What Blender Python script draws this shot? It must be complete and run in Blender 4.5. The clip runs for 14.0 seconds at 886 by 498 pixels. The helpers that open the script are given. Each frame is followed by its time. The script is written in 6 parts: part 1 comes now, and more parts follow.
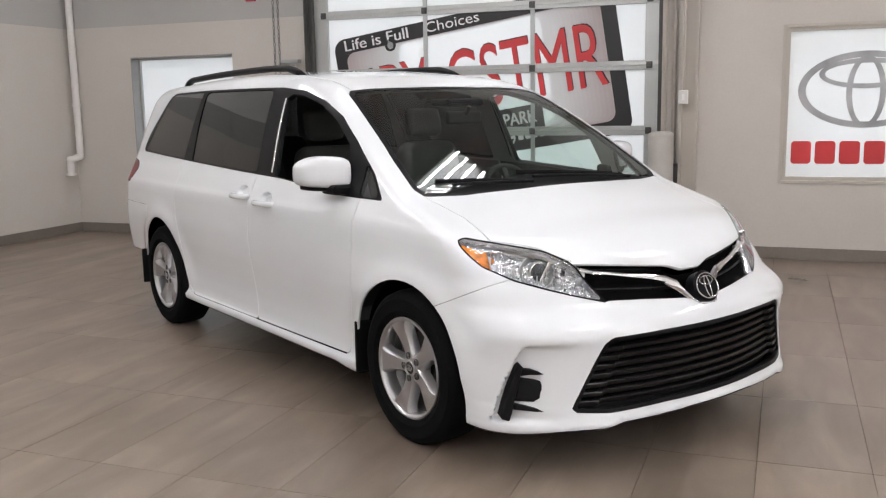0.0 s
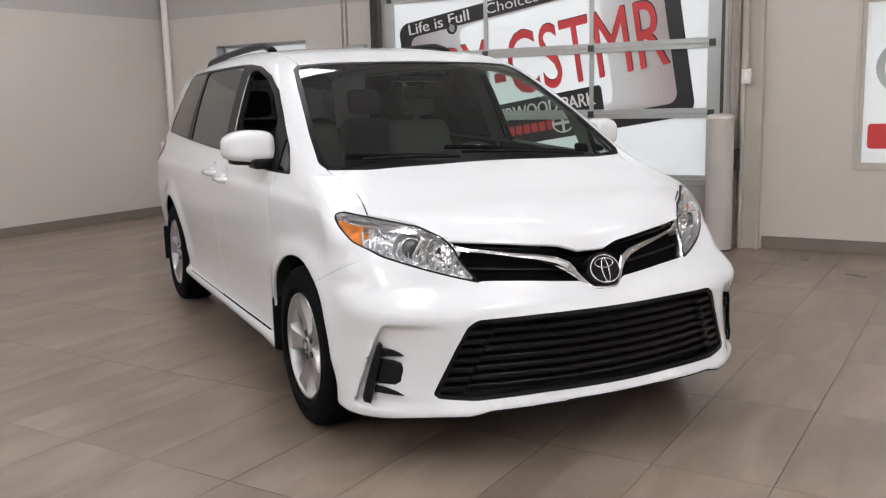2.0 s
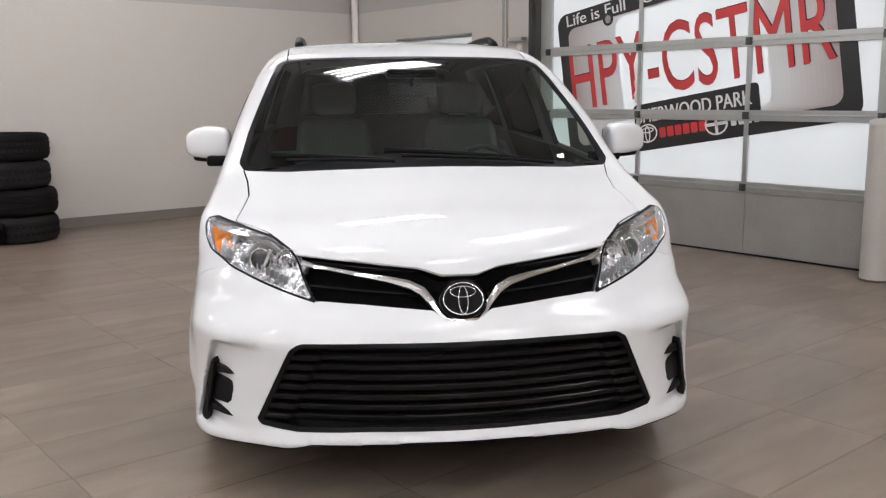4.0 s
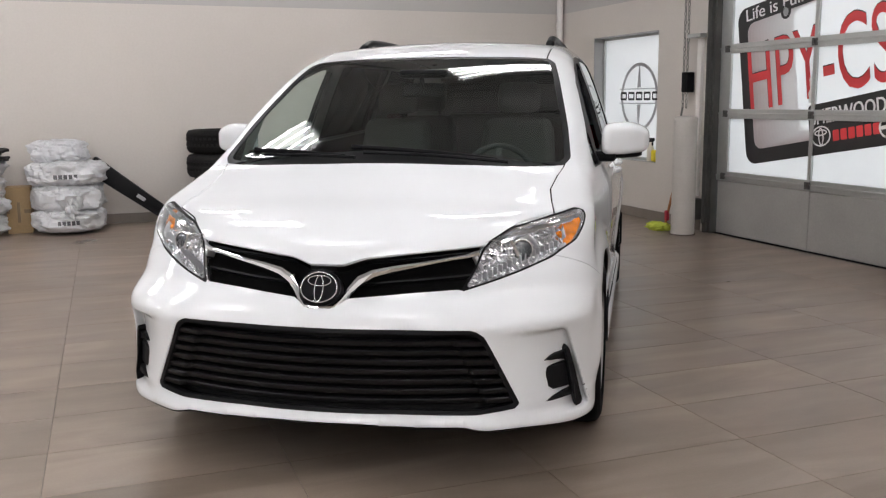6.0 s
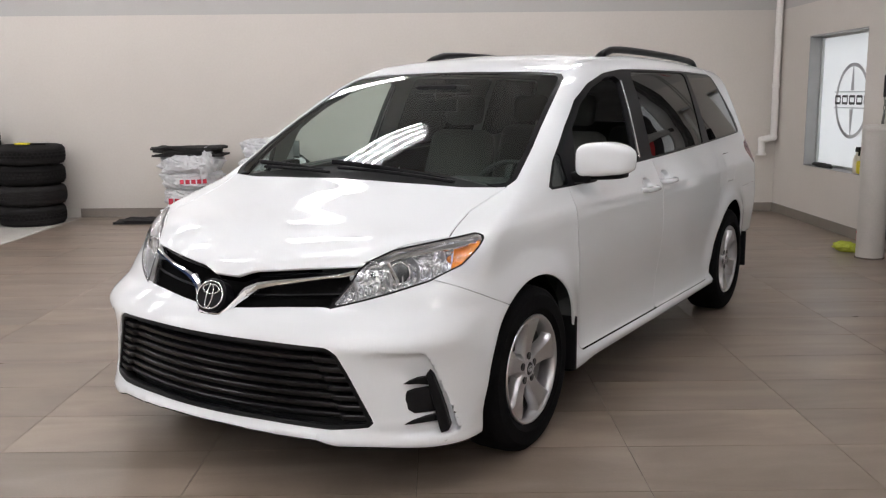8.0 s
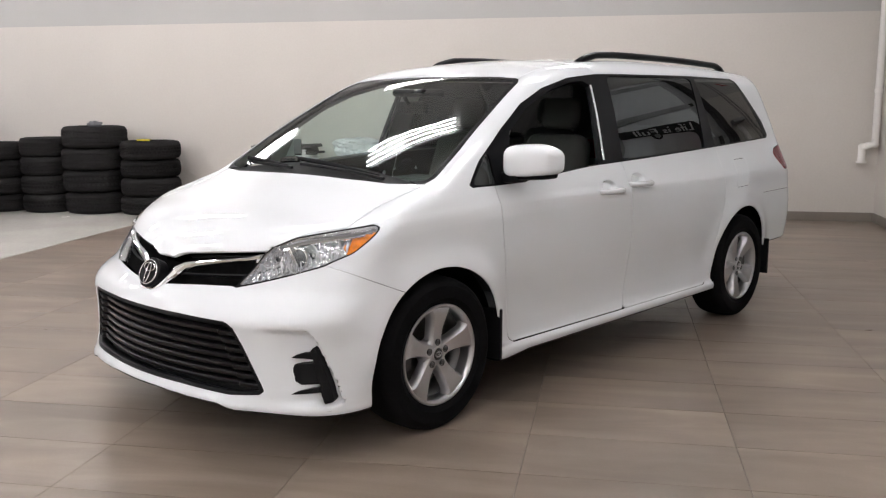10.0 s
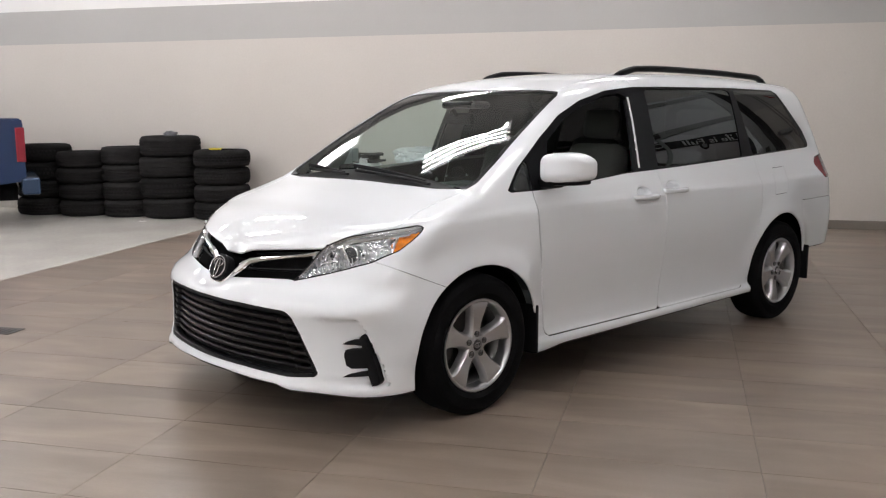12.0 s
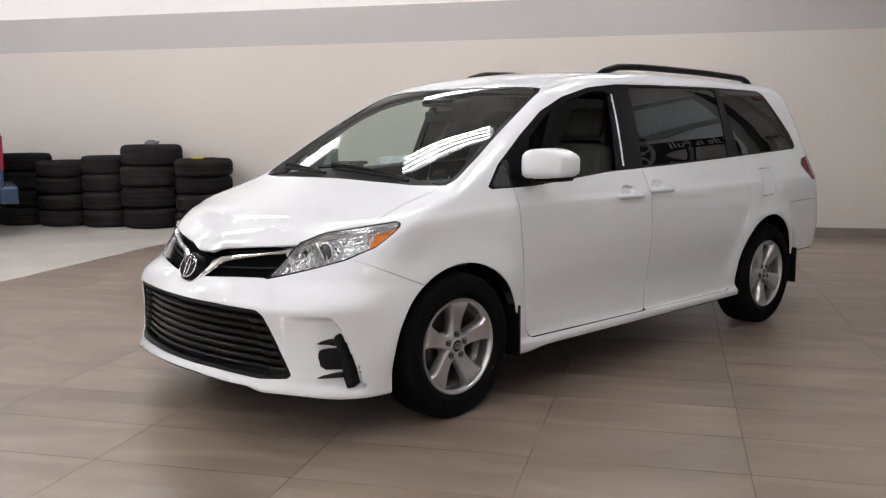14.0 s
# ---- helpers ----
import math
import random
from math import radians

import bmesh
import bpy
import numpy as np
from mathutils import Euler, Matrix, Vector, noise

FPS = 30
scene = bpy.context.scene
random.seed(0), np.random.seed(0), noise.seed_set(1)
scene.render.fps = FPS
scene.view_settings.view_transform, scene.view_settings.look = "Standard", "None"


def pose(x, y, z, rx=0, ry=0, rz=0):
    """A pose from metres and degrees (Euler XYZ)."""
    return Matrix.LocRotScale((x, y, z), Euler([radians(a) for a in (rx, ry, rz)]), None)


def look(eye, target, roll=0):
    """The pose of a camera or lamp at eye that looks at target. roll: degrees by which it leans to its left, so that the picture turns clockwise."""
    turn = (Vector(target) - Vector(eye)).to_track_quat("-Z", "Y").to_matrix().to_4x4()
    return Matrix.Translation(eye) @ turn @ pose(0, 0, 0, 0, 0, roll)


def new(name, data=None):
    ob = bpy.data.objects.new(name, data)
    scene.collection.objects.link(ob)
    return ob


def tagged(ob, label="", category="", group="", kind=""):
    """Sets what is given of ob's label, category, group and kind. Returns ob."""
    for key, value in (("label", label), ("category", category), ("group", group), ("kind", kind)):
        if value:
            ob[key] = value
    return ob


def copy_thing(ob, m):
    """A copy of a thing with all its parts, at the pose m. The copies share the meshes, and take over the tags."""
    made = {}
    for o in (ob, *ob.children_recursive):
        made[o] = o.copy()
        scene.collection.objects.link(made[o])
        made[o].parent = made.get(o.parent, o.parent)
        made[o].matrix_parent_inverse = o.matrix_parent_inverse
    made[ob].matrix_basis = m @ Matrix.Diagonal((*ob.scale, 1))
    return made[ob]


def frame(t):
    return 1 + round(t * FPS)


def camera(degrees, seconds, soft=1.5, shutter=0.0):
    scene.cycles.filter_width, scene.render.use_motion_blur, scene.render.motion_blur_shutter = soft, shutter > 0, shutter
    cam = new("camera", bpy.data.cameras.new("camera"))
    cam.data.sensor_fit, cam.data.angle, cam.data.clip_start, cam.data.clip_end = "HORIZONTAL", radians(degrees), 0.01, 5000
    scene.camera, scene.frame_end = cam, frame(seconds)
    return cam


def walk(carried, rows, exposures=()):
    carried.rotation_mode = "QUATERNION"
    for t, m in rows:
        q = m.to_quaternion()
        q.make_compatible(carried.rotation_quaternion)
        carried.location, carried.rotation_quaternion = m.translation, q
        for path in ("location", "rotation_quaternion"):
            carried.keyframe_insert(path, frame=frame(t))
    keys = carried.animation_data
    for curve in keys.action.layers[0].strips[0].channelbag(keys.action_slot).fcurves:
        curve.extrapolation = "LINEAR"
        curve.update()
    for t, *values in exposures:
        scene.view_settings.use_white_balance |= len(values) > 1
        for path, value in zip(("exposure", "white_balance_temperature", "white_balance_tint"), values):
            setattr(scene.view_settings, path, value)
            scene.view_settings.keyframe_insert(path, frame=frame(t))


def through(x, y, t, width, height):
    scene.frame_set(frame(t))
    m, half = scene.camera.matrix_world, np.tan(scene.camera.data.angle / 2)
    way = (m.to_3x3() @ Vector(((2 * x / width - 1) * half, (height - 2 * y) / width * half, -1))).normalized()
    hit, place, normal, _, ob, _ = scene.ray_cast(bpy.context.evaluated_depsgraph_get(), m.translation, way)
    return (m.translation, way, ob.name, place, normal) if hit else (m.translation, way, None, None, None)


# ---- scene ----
cam = camera(52.01, 14.0, soft=1.25)
# seconds, eye, point looked at, roll
PATH = [
    (0, (0.038, -0.022, 1.518), (-0.659, 1.826, 1.202), -1.01),
    (0.5, (0.127, 0.028, 1.477), (-0.620, 1.857, 1.166), -1.30),
    (1, (0.525, 0.108, 1.444), (-0.341, 1.885, 1.135), -1.50),
    (1.5, (0.781, 0.306, 1.347), (-0.167, 2.038, 1.027), -1.35),
    (2, (1.028, 0.632, 1.395), (0.001, 2.317, 1.072), -1.37),
    (2.5, (1.335, 0.920, 1.373), (0.201, 2.537, 1.056), -1.33),
    (3, (1.594, 1.218, 1.371), (0.329, 2.733, 1.050), -1.13),
    (3.2, (1.680, 1.384, 1.387), (0.363, 2.854, 1.064), -1.05),
    (5.3, (2.636, 2.791, 1.412), (0.875, 3.684, 1.090), -0.43),
    (5.5, (2.748, 2.936, 1.413), (0.958, 3.769, 1.097), -0.66),
    (6, (2.893, 3.263, 1.387), (1.041, 3.946, 1.063), -0.57),
    (6.5, (2.956, 3.669, 1.441), (1.051, 4.184, 1.113), -0.53),
    (7, (3.120, 4.051, 1.431), (1.171, 4.359, 1.108), -0.50),
    (7.5, (3.226, 4.442, 1.443), (1.257, 4.562, 1.113), -0.48),
    (8, (3.221, 4.848, 1.487), (1.249, 4.855, 1.155), -0.50),
    (8.2, (3.250, 4.990, 1.482), (1.278, 4.963, 1.150), -0.48),
    (10.3, (3.472, 6.030, 1.488), (1.538, 5.640, 1.158), 0.04),
    (10.5, (3.515, 6.037, 1.494), (1.584, 5.638, 1.160), 0.18),
    (11, (3.693, 6.021, 1.489), (1.768, 5.586, 1.165), 0.12),
    (11.5, (3.782, 6.083, 1.519), (1.868, 5.592, 1.211), -0.09),
    (12, (3.776, 6.176, 1.498), (1.865, 5.671, 1.194), -0.29),
    (12.5, (3.690, 6.190, 1.424), (1.775, 5.693, 1.131), -0.27),
    (13, (3.659, 6.194, 1.402), (1.741, 5.701, 1.129), -0.28),
    (13.5, (3.658, 6.192, 1.392), (1.738, 5.704, 1.121), -0.33),
    (14, (3.644, 6.191, 1.392), (1.722, 5.709, 1.122), -0.35),
]
walk(cam, [(t, look(eye, target, roll)) for t, eye, target, roll in PATH], [(0, 0.03), (3.2, -0.04), (6.0, -0.06), (8.2, 0.0), (10.3, 0.19), (11.0, 0.2), (11.5, 0.05), (12.0, 0.02), (14, 0.03)])

# ---- light: a closed hall lit by banks of fluorescent tubes; a faint world only for gaps ----
world = bpy.data.worlds.new("world")
world.use_nodes = True
world.node_tree.nodes["Background"].inputs["Color"].default_value = (0.85, 0.92, 1.0, 1)
world.node_tree.nodes["Background"].inputs["Strength"].default_value = 2.2
scene.world = world
scene.view_settings.exposure = 0.0
TUBE_POWER = 34.0

# ---- materials ----
def mat(name, base=(0.5, 0.5, 0.5), rough=0.5, metal=0.0, spec=0.5, vary=0.0, scale=3.0, grain=0.0, grain_scale=60.0, bump=0.0, coat=0.0, emit=None, power=0.0, per_object=0.0, rough_vary=0.0, stretch=(1, 1, 1)):
    """A node material: base colour with broad stains (vary) and fine grain, fine relief, and a random shade from piece to piece."""
    m = bpy.data.materials.new(name)
    m.use_nodes = True
    t = m.node_tree
    p = t.nodes["Principled BSDF"]
    p.inputs["Base Color"].default_value = (*base, 1)
    p.inputs["Roughness"].default_value = rough
    p.inputs["Metallic"].default_value = metal
    p.inputs["Specular IOR Level"].default_value = spec
    p.inputs["Coat Weight"].default_value = coat
    p.inputs["Coat Roughness"].default_value = 0.03
    if emit:
        p.inputs["Emission Color"].default_value = (*emit, 1)
        p.inputs["Emission Strength"].default_value = power
    if vary or grain or bump or per_object or rough_vary:
        co = t.nodes.new("ShaderNodeTexCoord")
        mp = t.nodes.new("ShaderNodeMapping")
        mp.inputs["Scale"].default_value = stretch
        t.links.new(co.outputs["Object"], mp.inputs["Vector"])
        broad = t.nodes.new("ShaderNodeTexNoise")
        broad.inputs["Scale"].default_value = scale
        broad.inputs["Detail"].default_value = 5
        fine = t.nodes.new("ShaderNodeTexNoise")
        fine.inputs["Scale"].default_value = grain_scale
        fine.inputs["Detail"].default_value = 4
        for n in (broad, fine):
            t.links.new(mp.outputs["Vector"], n.inputs["Vector"])
        info = t.nodes.new("ShaderNodeObjectInfo")

        def shade(src, amount):
            r = t.nodes.new("ShaderNodeMapRange")
            r.inputs["From Min"].default_value, r.inputs["From Max"].default_value = 0.3, 0.7
            r.inputs["To Min"].default_value, r.inputs["To Max"].default_value = 1 - amount, 1 + amount
            t.links.new(src, r.inputs["Value"])
            return r.outputs["Result"]

        mul = t.nodes.new("ShaderNodeMath")
        mul.operation = "MULTIPLY"
        t.links.new(shade(broad.outputs["Fac"], vary), mul.inputs[0])
        t.links.new(shade(fine.outputs["Fac"], grain), mul.inputs[1])
        mul2 = t.nodes.new("ShaderNodeMath")
        mul2.operation = "MULTIPLY"
        t.links.new(mul.outputs[0], mul2.inputs[0])
        t.links.new(shade(info.outputs["Random"], per_object), mul2.inputs[1])
        hsv = t.nodes.new("ShaderNodeHueSaturation")
        hsv.inputs["Color"].default_value = (*base, 1)
        t.links.new(mul2.outputs[0], hsv.inputs["Value"])
        t.links.new(hsv.outputs["Color"], p.inputs["Base Color"])
        if rough_vary:
            rr = t.nodes.new("ShaderNodeMapRange")
            rr.inputs["To Min"].default_value, rr.inputs["To Max"].default_value = rough - rough_vary, rough + rough_vary
            t.links.new(broad.outputs["Fac"], rr.inputs["Value"])
            t.links.new(rr.outputs["Result"], p.inputs["Roughness"])
        if bump:
            b = t.nodes.new("ShaderNodeBump")
            b.inputs["Strength"].default_value = bump
            b.inputs["Distance"].default_value = 0.01
            t.links.new(fine.outputs["Fac"], b.inputs["Height"])
            t.links.new(b.outputs["Normal"], p.inputs["Normal"])
    return m


def glass(name, tint, face_on=0.07, rough=0.0):
    """A thin pane: tinted see-through, with a gloss that grows towards grazing view."""
    m = bpy.data.materials.new(name)
    m.use_nodes = True
    t = m.node_tree
    t.nodes.clear()
    out = t.nodes.new("ShaderNodeOutputMaterial")
    mix = t.nodes.new("ShaderNodeMixShader")
    tr = t.nodes.new("ShaderNodeBsdfTransparent")
    tr.inputs["Color"].default_value = (*tint, 1)
    gl = t.nodes.new("ShaderNodeBsdfGlossy")
    gl.inputs["Roughness"].default_value = rough
    lw = t.nodes.new("ShaderNodeLayerWeight")
    lw.inputs["Blend"].default_value = 0.5
    steep = t.nodes.new("ShaderNodeMath")
    steep.operation = "POWER"
    steep.inputs[1].default_value = 4.5
    t.links.new(lw.outputs["Facing"], steep.inputs[0])
    fr = t.nodes.new("ShaderNodeMath")
    fr.operation = "MULTIPLY_ADD"
    fr.inputs[1].default_value, fr.inputs[2].default_value = 1 - face_on, face_on
    t.links.new(steep.outputs[0], fr.inputs[0])
    t.links.new(fr.outputs[0], mix.inputs[0])
    t.links.new(tr.outputs[0], mix.inputs[1])
    t.links.new(gl.outputs[0], mix.inputs[2])
    t.links.new(mix.outputs[0], out.inputs[0])
    return m


WALL = mat("beige_wall_paint", (0.56, 0.525, 0.485), 0.55, vary=0.02, scale=0.7, grain=0.02, grain_scale=40, bump=0.05)
BAND = mat("grey_band_paint", (0.42, 0.41, 0.395), 0.55, vary=0.02, scale=0.8, grain=0.02, bump=0.05)
UPPER = mat("white_upper_paint", (0.82, 0.81, 0.79), 0.6, vary=0.02, scale=0.8)
BASEBOARD = mat("taupe_tile_base", (0.2, 0.175, 0.15), 0.4, vary=0.06, scale=4, grain=0.05)
GROUT = mat("dark_grout", (0.115, 0.094, 0.076), 0.8, grain=0.1)
PALE = mat("pale_polished_floor", (0.61, 0.585, 0.54), 0.25, vary=0.06, scale=1.2, grain=0.04, grain_scale=20, rough_vary=0.06)
PAINT = mat("white_car_paint", (0.772, 0.797, 0.818), 0.45, spec=0.1, coat=1.0)
TRIM = mat("black_trim", (0.006, 0.006, 0.007), 0.35, spec=0.09)
REVEAL = mat("grey_reveal_metal_and_shade", (0.33, 0.33, 0.325), 0.45, metal=0.3, vary=0.05)
CEILING = mat("grey_open_ceiling", (0.44, 0.436, 0.43), 0.8, vary=0.1, scale=0.8)
PLASTIC = mat("black_plastic", (0.006, 0.006, 0.007), 0.5, spec=0.2, grain=0.1, grain_scale=200, bump=0.05)
CABIN = mat("grey_cabin_trim", (0.07, 0.068, 0.066), 0.75, grain=0.1, grain_scale=120, bump=0.1)
PILLAR = mat("grey_pillar_trim", (0.26, 0.255, 0.245), 0.7, grain=0.08, grain_scale=120, bump=0.08)
RUBBER = mat("tyre_rubber", (0.0055, 0.0055, 0.006), 0.85, spec=0.08, vary=0.15, scale=6, grain=0.15, grain_scale=80, bump=0.1)
ALLOY = mat("silver_alloy", (0.5, 0.5, 0.51), 0.3, metal=0.9, grain=0.03, grain_scale=150)
CHROME = mat("chrome", (0.8, 0.8, 0.8), 0.08, metal=1.0)
SCREEN_GLASS = glass("windshield_glass", (0.65, 0.79, 0.735), 0.075)
SIDE_GLASS = glass("front_door_glass", (0.78, 0.8, 0.78))
PRIVACY_GLASS = glass("privacy_glass", (0.02, 0.021, 0.022), 0.037)
TUBE = mat("fluorescent_tube", (0.9, 0.9, 0.9), 0.5, emit=(1.0, 0.975, 0.995), power=TUBE_POWER)
FIXTURE = mat("grey_fixture_enamel", (0.45, 0.45, 0.45), 0.4)
STEEL = mat("galvanised_steel", (0.42, 0.43, 0.43), 0.4, metal=0.6, vary=0.1, scale=3, grain=0.06, grain_scale=90)


def translucent(name, base, through=0.5, rough=0.5, vary=0.03, scale=2.0):
    """A sheet that lets daylight through: half diffuse surface, half light from behind."""
    m = mat(name, base, rough, vary=vary, scale=scale, grain=0.01)
    t = m.node_tree
    out = [n for n in t.nodes if n.type == "OUTPUT_MATERIAL"][0]
    mix = t.nodes.new("ShaderNodeMixShader")
    mix.inputs[0].default_value = through
    tr = t.nodes.new("ShaderNodeBsdfTranslucent")
    tr.inputs["Color"].default_value = (*base, 1)
    t.links.new(t.nodes["Principled BSDF"].outputs[0], mix.inputs[1])
    t.links.new(tr.outputs[0], mix.inputs[2])
    t.links.new(mix.outputs[0], out.inputs[0])
    return m


SHEET = translucent("white_printed_sheet", (0.88, 0.88, 0.87), 0.5)
RED_PRINT = mat("red_print", (0.62, 0.045, 0.05), 0.4, vary=0.12, scale=2.0)
BLACK_PRINT = mat("black_print", (0.02, 0.019, 0.02), 0.4)
WHITE_PRINT = mat("white_print", (0.85, 0.85, 0.84), 0.5)
SILVER_PRINT = mat("silver_print", (0.46, 0.46, 0.47), 0.35, metal=0.3, vary=0.35, scale=2.5)
MAUVE = translucent("mauve_plate_print", (0.56, 0.49, 0.49), 0.3, vary=0.1)
PALE_MAUVE = translucent("pale_plate_print", (0.74, 0.69, 0.685), 0.4, vary=0.06)
ALUMINIUM = mat("brushed_door_aluminium", (0.50, 0.51, 0.50), 0.38, metal=0.75, vary=0.08, scale=2, grain=0.08, grain_scale=120)
DOOR_GREY = mat("grey_door_panel", (0.31, 0.3, 0.285), 0.5, vary=0.08, scale=2, grain=0.04)
TRACK = mat("dark_door_track", (0.075, 0.074, 0.07), 0.45, metal=0.3, vary=0.2, scale=4)
BEIGE_STEEL = mat("beige_painted_steel", (0.50, 0.46, 0.41), 0.45, vary=0.04, scale=3)
BOLLARD = mat("grey_bollard_paint", (0.51, 0.485, 0.45), 0.4, vary=0.04, scale=4, grain=0.03)
PVC = mat("white_pvc", (0.74, 0.72, 0.69), 0.4)
BAG = translucent("white_plastic_bag", (0.78, 0.79, 0.81), 0.25, 0.22, vary=0.1, scale=7)
BAG_RED = mat("red_bag_print", (0.5, 0.03, 0.06), 0.4)
BAG_GREY = mat("grey_bag_print", (0.12, 0.12, 0.13), 0.4)
CARD = mat("brown_cardboard", (0.36, 0.25, 0.13), 0.8, vary=0.06, scale=5, grain=0.06, bump=0.1)
TAPE = mat("brown_tape", (0.2, 0.14, 0.08), 0.4)
CARPET = mat("black_carpet_mat", (0.016, 0.015, 0.015), 0.95, grain=0.3, grain_scale=150, bump=0.6)
OLD_RUBBER = mat("worn_tyre_rubber", (0.0125, 0.0118, 0.0118), 0.9, spec=0.15, vary=0.25, scale=4, grain=0.25, grain_scale=70, bump=0.3, per_object=0.35)
YELLOW = mat("yellow_plastic", (0.75, 0.62, 0.02), 0.5)
LIME = mat("lime_mop_cloth", (0.4, 0.46, 0.05), 0.9, vary=0.2, scale=20, bump=0.5)
BLUE_PAINT = mat("blue_truck_paint", (0.008, 0.024, 0.075), 0.35, spec=0.3, coat=0.2)
TAIL_RED = mat("red_tail_lens", (0.2, 0.006, 0.018), 0.2, coat=0.6)
WOOD_STICK = mat("orange_brown_stick", (0.35, 0.13, 0.04), 0.6)
CHAIN = mat("steel_chain", (0.2, 0.2, 0.19), 0.5, metal=0.8)
AMBER_LIQUID = mat("cloudy_spray_bottle", (0.6, 0.55, 0.46), 0.3)


def stone_tile(name):
    """Taupe porcelain with long cloudy veins: the pattern is shifted from tile to tile."""
    m = bpy.data.materials.new(name)
    m.use_nodes = True
    t = m.node_tree
    p = t.nodes["Principled BSDF"]
    geo = t.nodes.new("ShaderNodeNewGeometry")
    info = t.nodes.new("ShaderNodeObjectInfo")
    mul = t.nodes.new("ShaderNodeVectorMath")
    mul.operation = "SCALE"
    mul.inputs[0].default_value = (31.0, 17.0, 23.0)
    t.links.new(info.outputs["Random"], mul.inputs["Scale"])
    add = t.nodes.new("ShaderNodeVectorMath")
    t.links.new(geo.outputs["Position"], add.inputs[0])
    t.links.new(mul.outputs[0], add.inputs[1])
    mp = t.nodes.new("ShaderNodeMapping")
    mp.inputs["Scale"].default_value = (3.0, 0.75, 1.0)
    mp.inputs["Rotation"].default_value = (0, 0, 0.12)
    t.links.new(add.outputs[0], mp.inputs["Vector"])
    vein = t.nodes.new("ShaderNodeTexNoise")
    vein.inputs["Scale"].default_value, vein.inputs["Detail"].default_value, vein.inputs["Distortion"].default_value = 1.3, 5, 0.8
    t.links.new(mp.outputs["Vector"], vein.inputs["Vector"])
    cloud = t.nodes.new("ShaderNodeTexNoise")
    cloud.inputs["Scale"].default_value, cloud.inputs["Detail"].default_value = 1.6, 6
    t.links.new(add.outputs[0], cloud.inputs["Vector"])
    speck = t.nodes.new("ShaderNodeTexNoise")
    speck.inputs["Scale"].default_value, speck.inputs["Detail"].default_value = 90, 3
    t.links.new(geo.outputs["Position"], speck.inputs["Vector"])
    ramp_node = t.nodes.new("ShaderNodeValToRGB")
    e = ramp_node.color_ramp.elements
    e[0].position, e[0].color = 0.12, (0.128, 0.098, 0.0765, 1)
    e[1].position, e[1].color = 0.88, (0.343, 0.276, 0.225, 1)
    mid = ramp_node.color_ramp.elements.new(0.5)
    mid.color = (0.222, 0.175, 0.139, 1)
    t.links.new(vein.outputs["Fac"], ramp_node.inputs["Fac"])

    def factor(src, lo, hi):
        r = t.nodes.new("ShaderNodeMapRange")
        r.inputs["From Min"].default_value, r.inputs["From Max"].default_value = 0.25, 0.75
        r.inputs["To Min"].default_value, r.inputs["To Max"].default_value = lo, hi
        t.links.new(src, r.inputs["Value"])
        return r.outputs["Result"]

    a = t.nodes.new("ShaderNodeMath")
    a.operation = "MULTIPLY"
    t.links.new(factor(cloud.outputs["Fac"], 0.78, 1.2), a.inputs[0])
    t.links.new(factor(speck.outputs["Fac"], 0.96, 1.04), a.inputs[1])
    b = t.nodes.new("ShaderNodeMath")
    b.operation = "MULTIPLY"
    t.links.new(a.outputs[0], b.inputs[0])
    t.links.new(factor(info.outputs["Random"], 0.95, 1.05), b.inputs[1])
    hsv = t.nodes.new("ShaderNodeHueSaturation")
    t.links.new(ramp_node.outputs["Color"], hsv.inputs["Color"])
    t.links.new(b.outputs[0], hsv.inputs["Value"])
    t.links.new(hsv.outputs["Color"], p.inputs["Base Color"])
    t.links.new(factor(cloud.outputs["Fac"], 0.27, 0.36), p.inputs["Roughness"])
    bp = t.nodes.new("ShaderNodeBump")
    bp.inputs["Strength"].default_value, bp.inputs["Distance"].default_value = 0.06, 0.004
    t.links.new(speck.outputs["Fac"], bp.inputs["Height"])
    t.links.new(bp.outputs["Normal"], p.inputs["Normal"])
    return m


TILE = stone_tile("taupe_stone_tile")

# ---- building helpers ----
def link(name, bm, material, parent=None, smooth=False, label="", category="", kind=""):
    me = bpy.data.meshes.new(name)
    bm.to_mesh(me)
    bm.free()
    for one in material if isinstance(material, (list, tuple)) else (material,):
        me.materials.append(one)
    if smooth:
        me.shade_smooth()
    ob = new(name, me)
    ob.parent = parent
    return tagged(ob, label, category, "", kind)


def part(name, bm, material, parent, label="", smooth=False):
    return link(name, bm, material, parent, smooth, label)


def thing(name, m, label, category, group=""):
    ob = new(name)
    ob.empty_display_size = 0.1
    ob.matrix_basis = m
    return tagged(ob, label, category, group)


def box(bm, x0, x1, y0, y1, z0, z1, bevel=0.0, m=None):
    made = bmesh.ops.create_cube(bm, size=1.0, matrix=Matrix.Translation(((x0 + x1) / 2, (y0 + y1) / 2, (z0 + z1) / 2)) @ Matrix.Diagonal((x1 - x0, y1 - y0, z1 - z0, 1)))
    vs = made["verts"]
    if bevel:
        es = list({e for v in vs for e in v.link_edges})
        vs = bmesh.ops.bevel(bm, geom=es, offset=bevel, segments=2, affect="EDGES", profile=0.5)["verts"]
    if m:
        bmesh.ops.transform(bm, matrix=m, verts=[v for v in bm.verts if v in set(vs)])
    return vs


def boxes(*rows, bevel=0.0):
    bm = bmesh.new()
    for r in rows:
        box(bm, *r, bevel=bevel)
    return bm


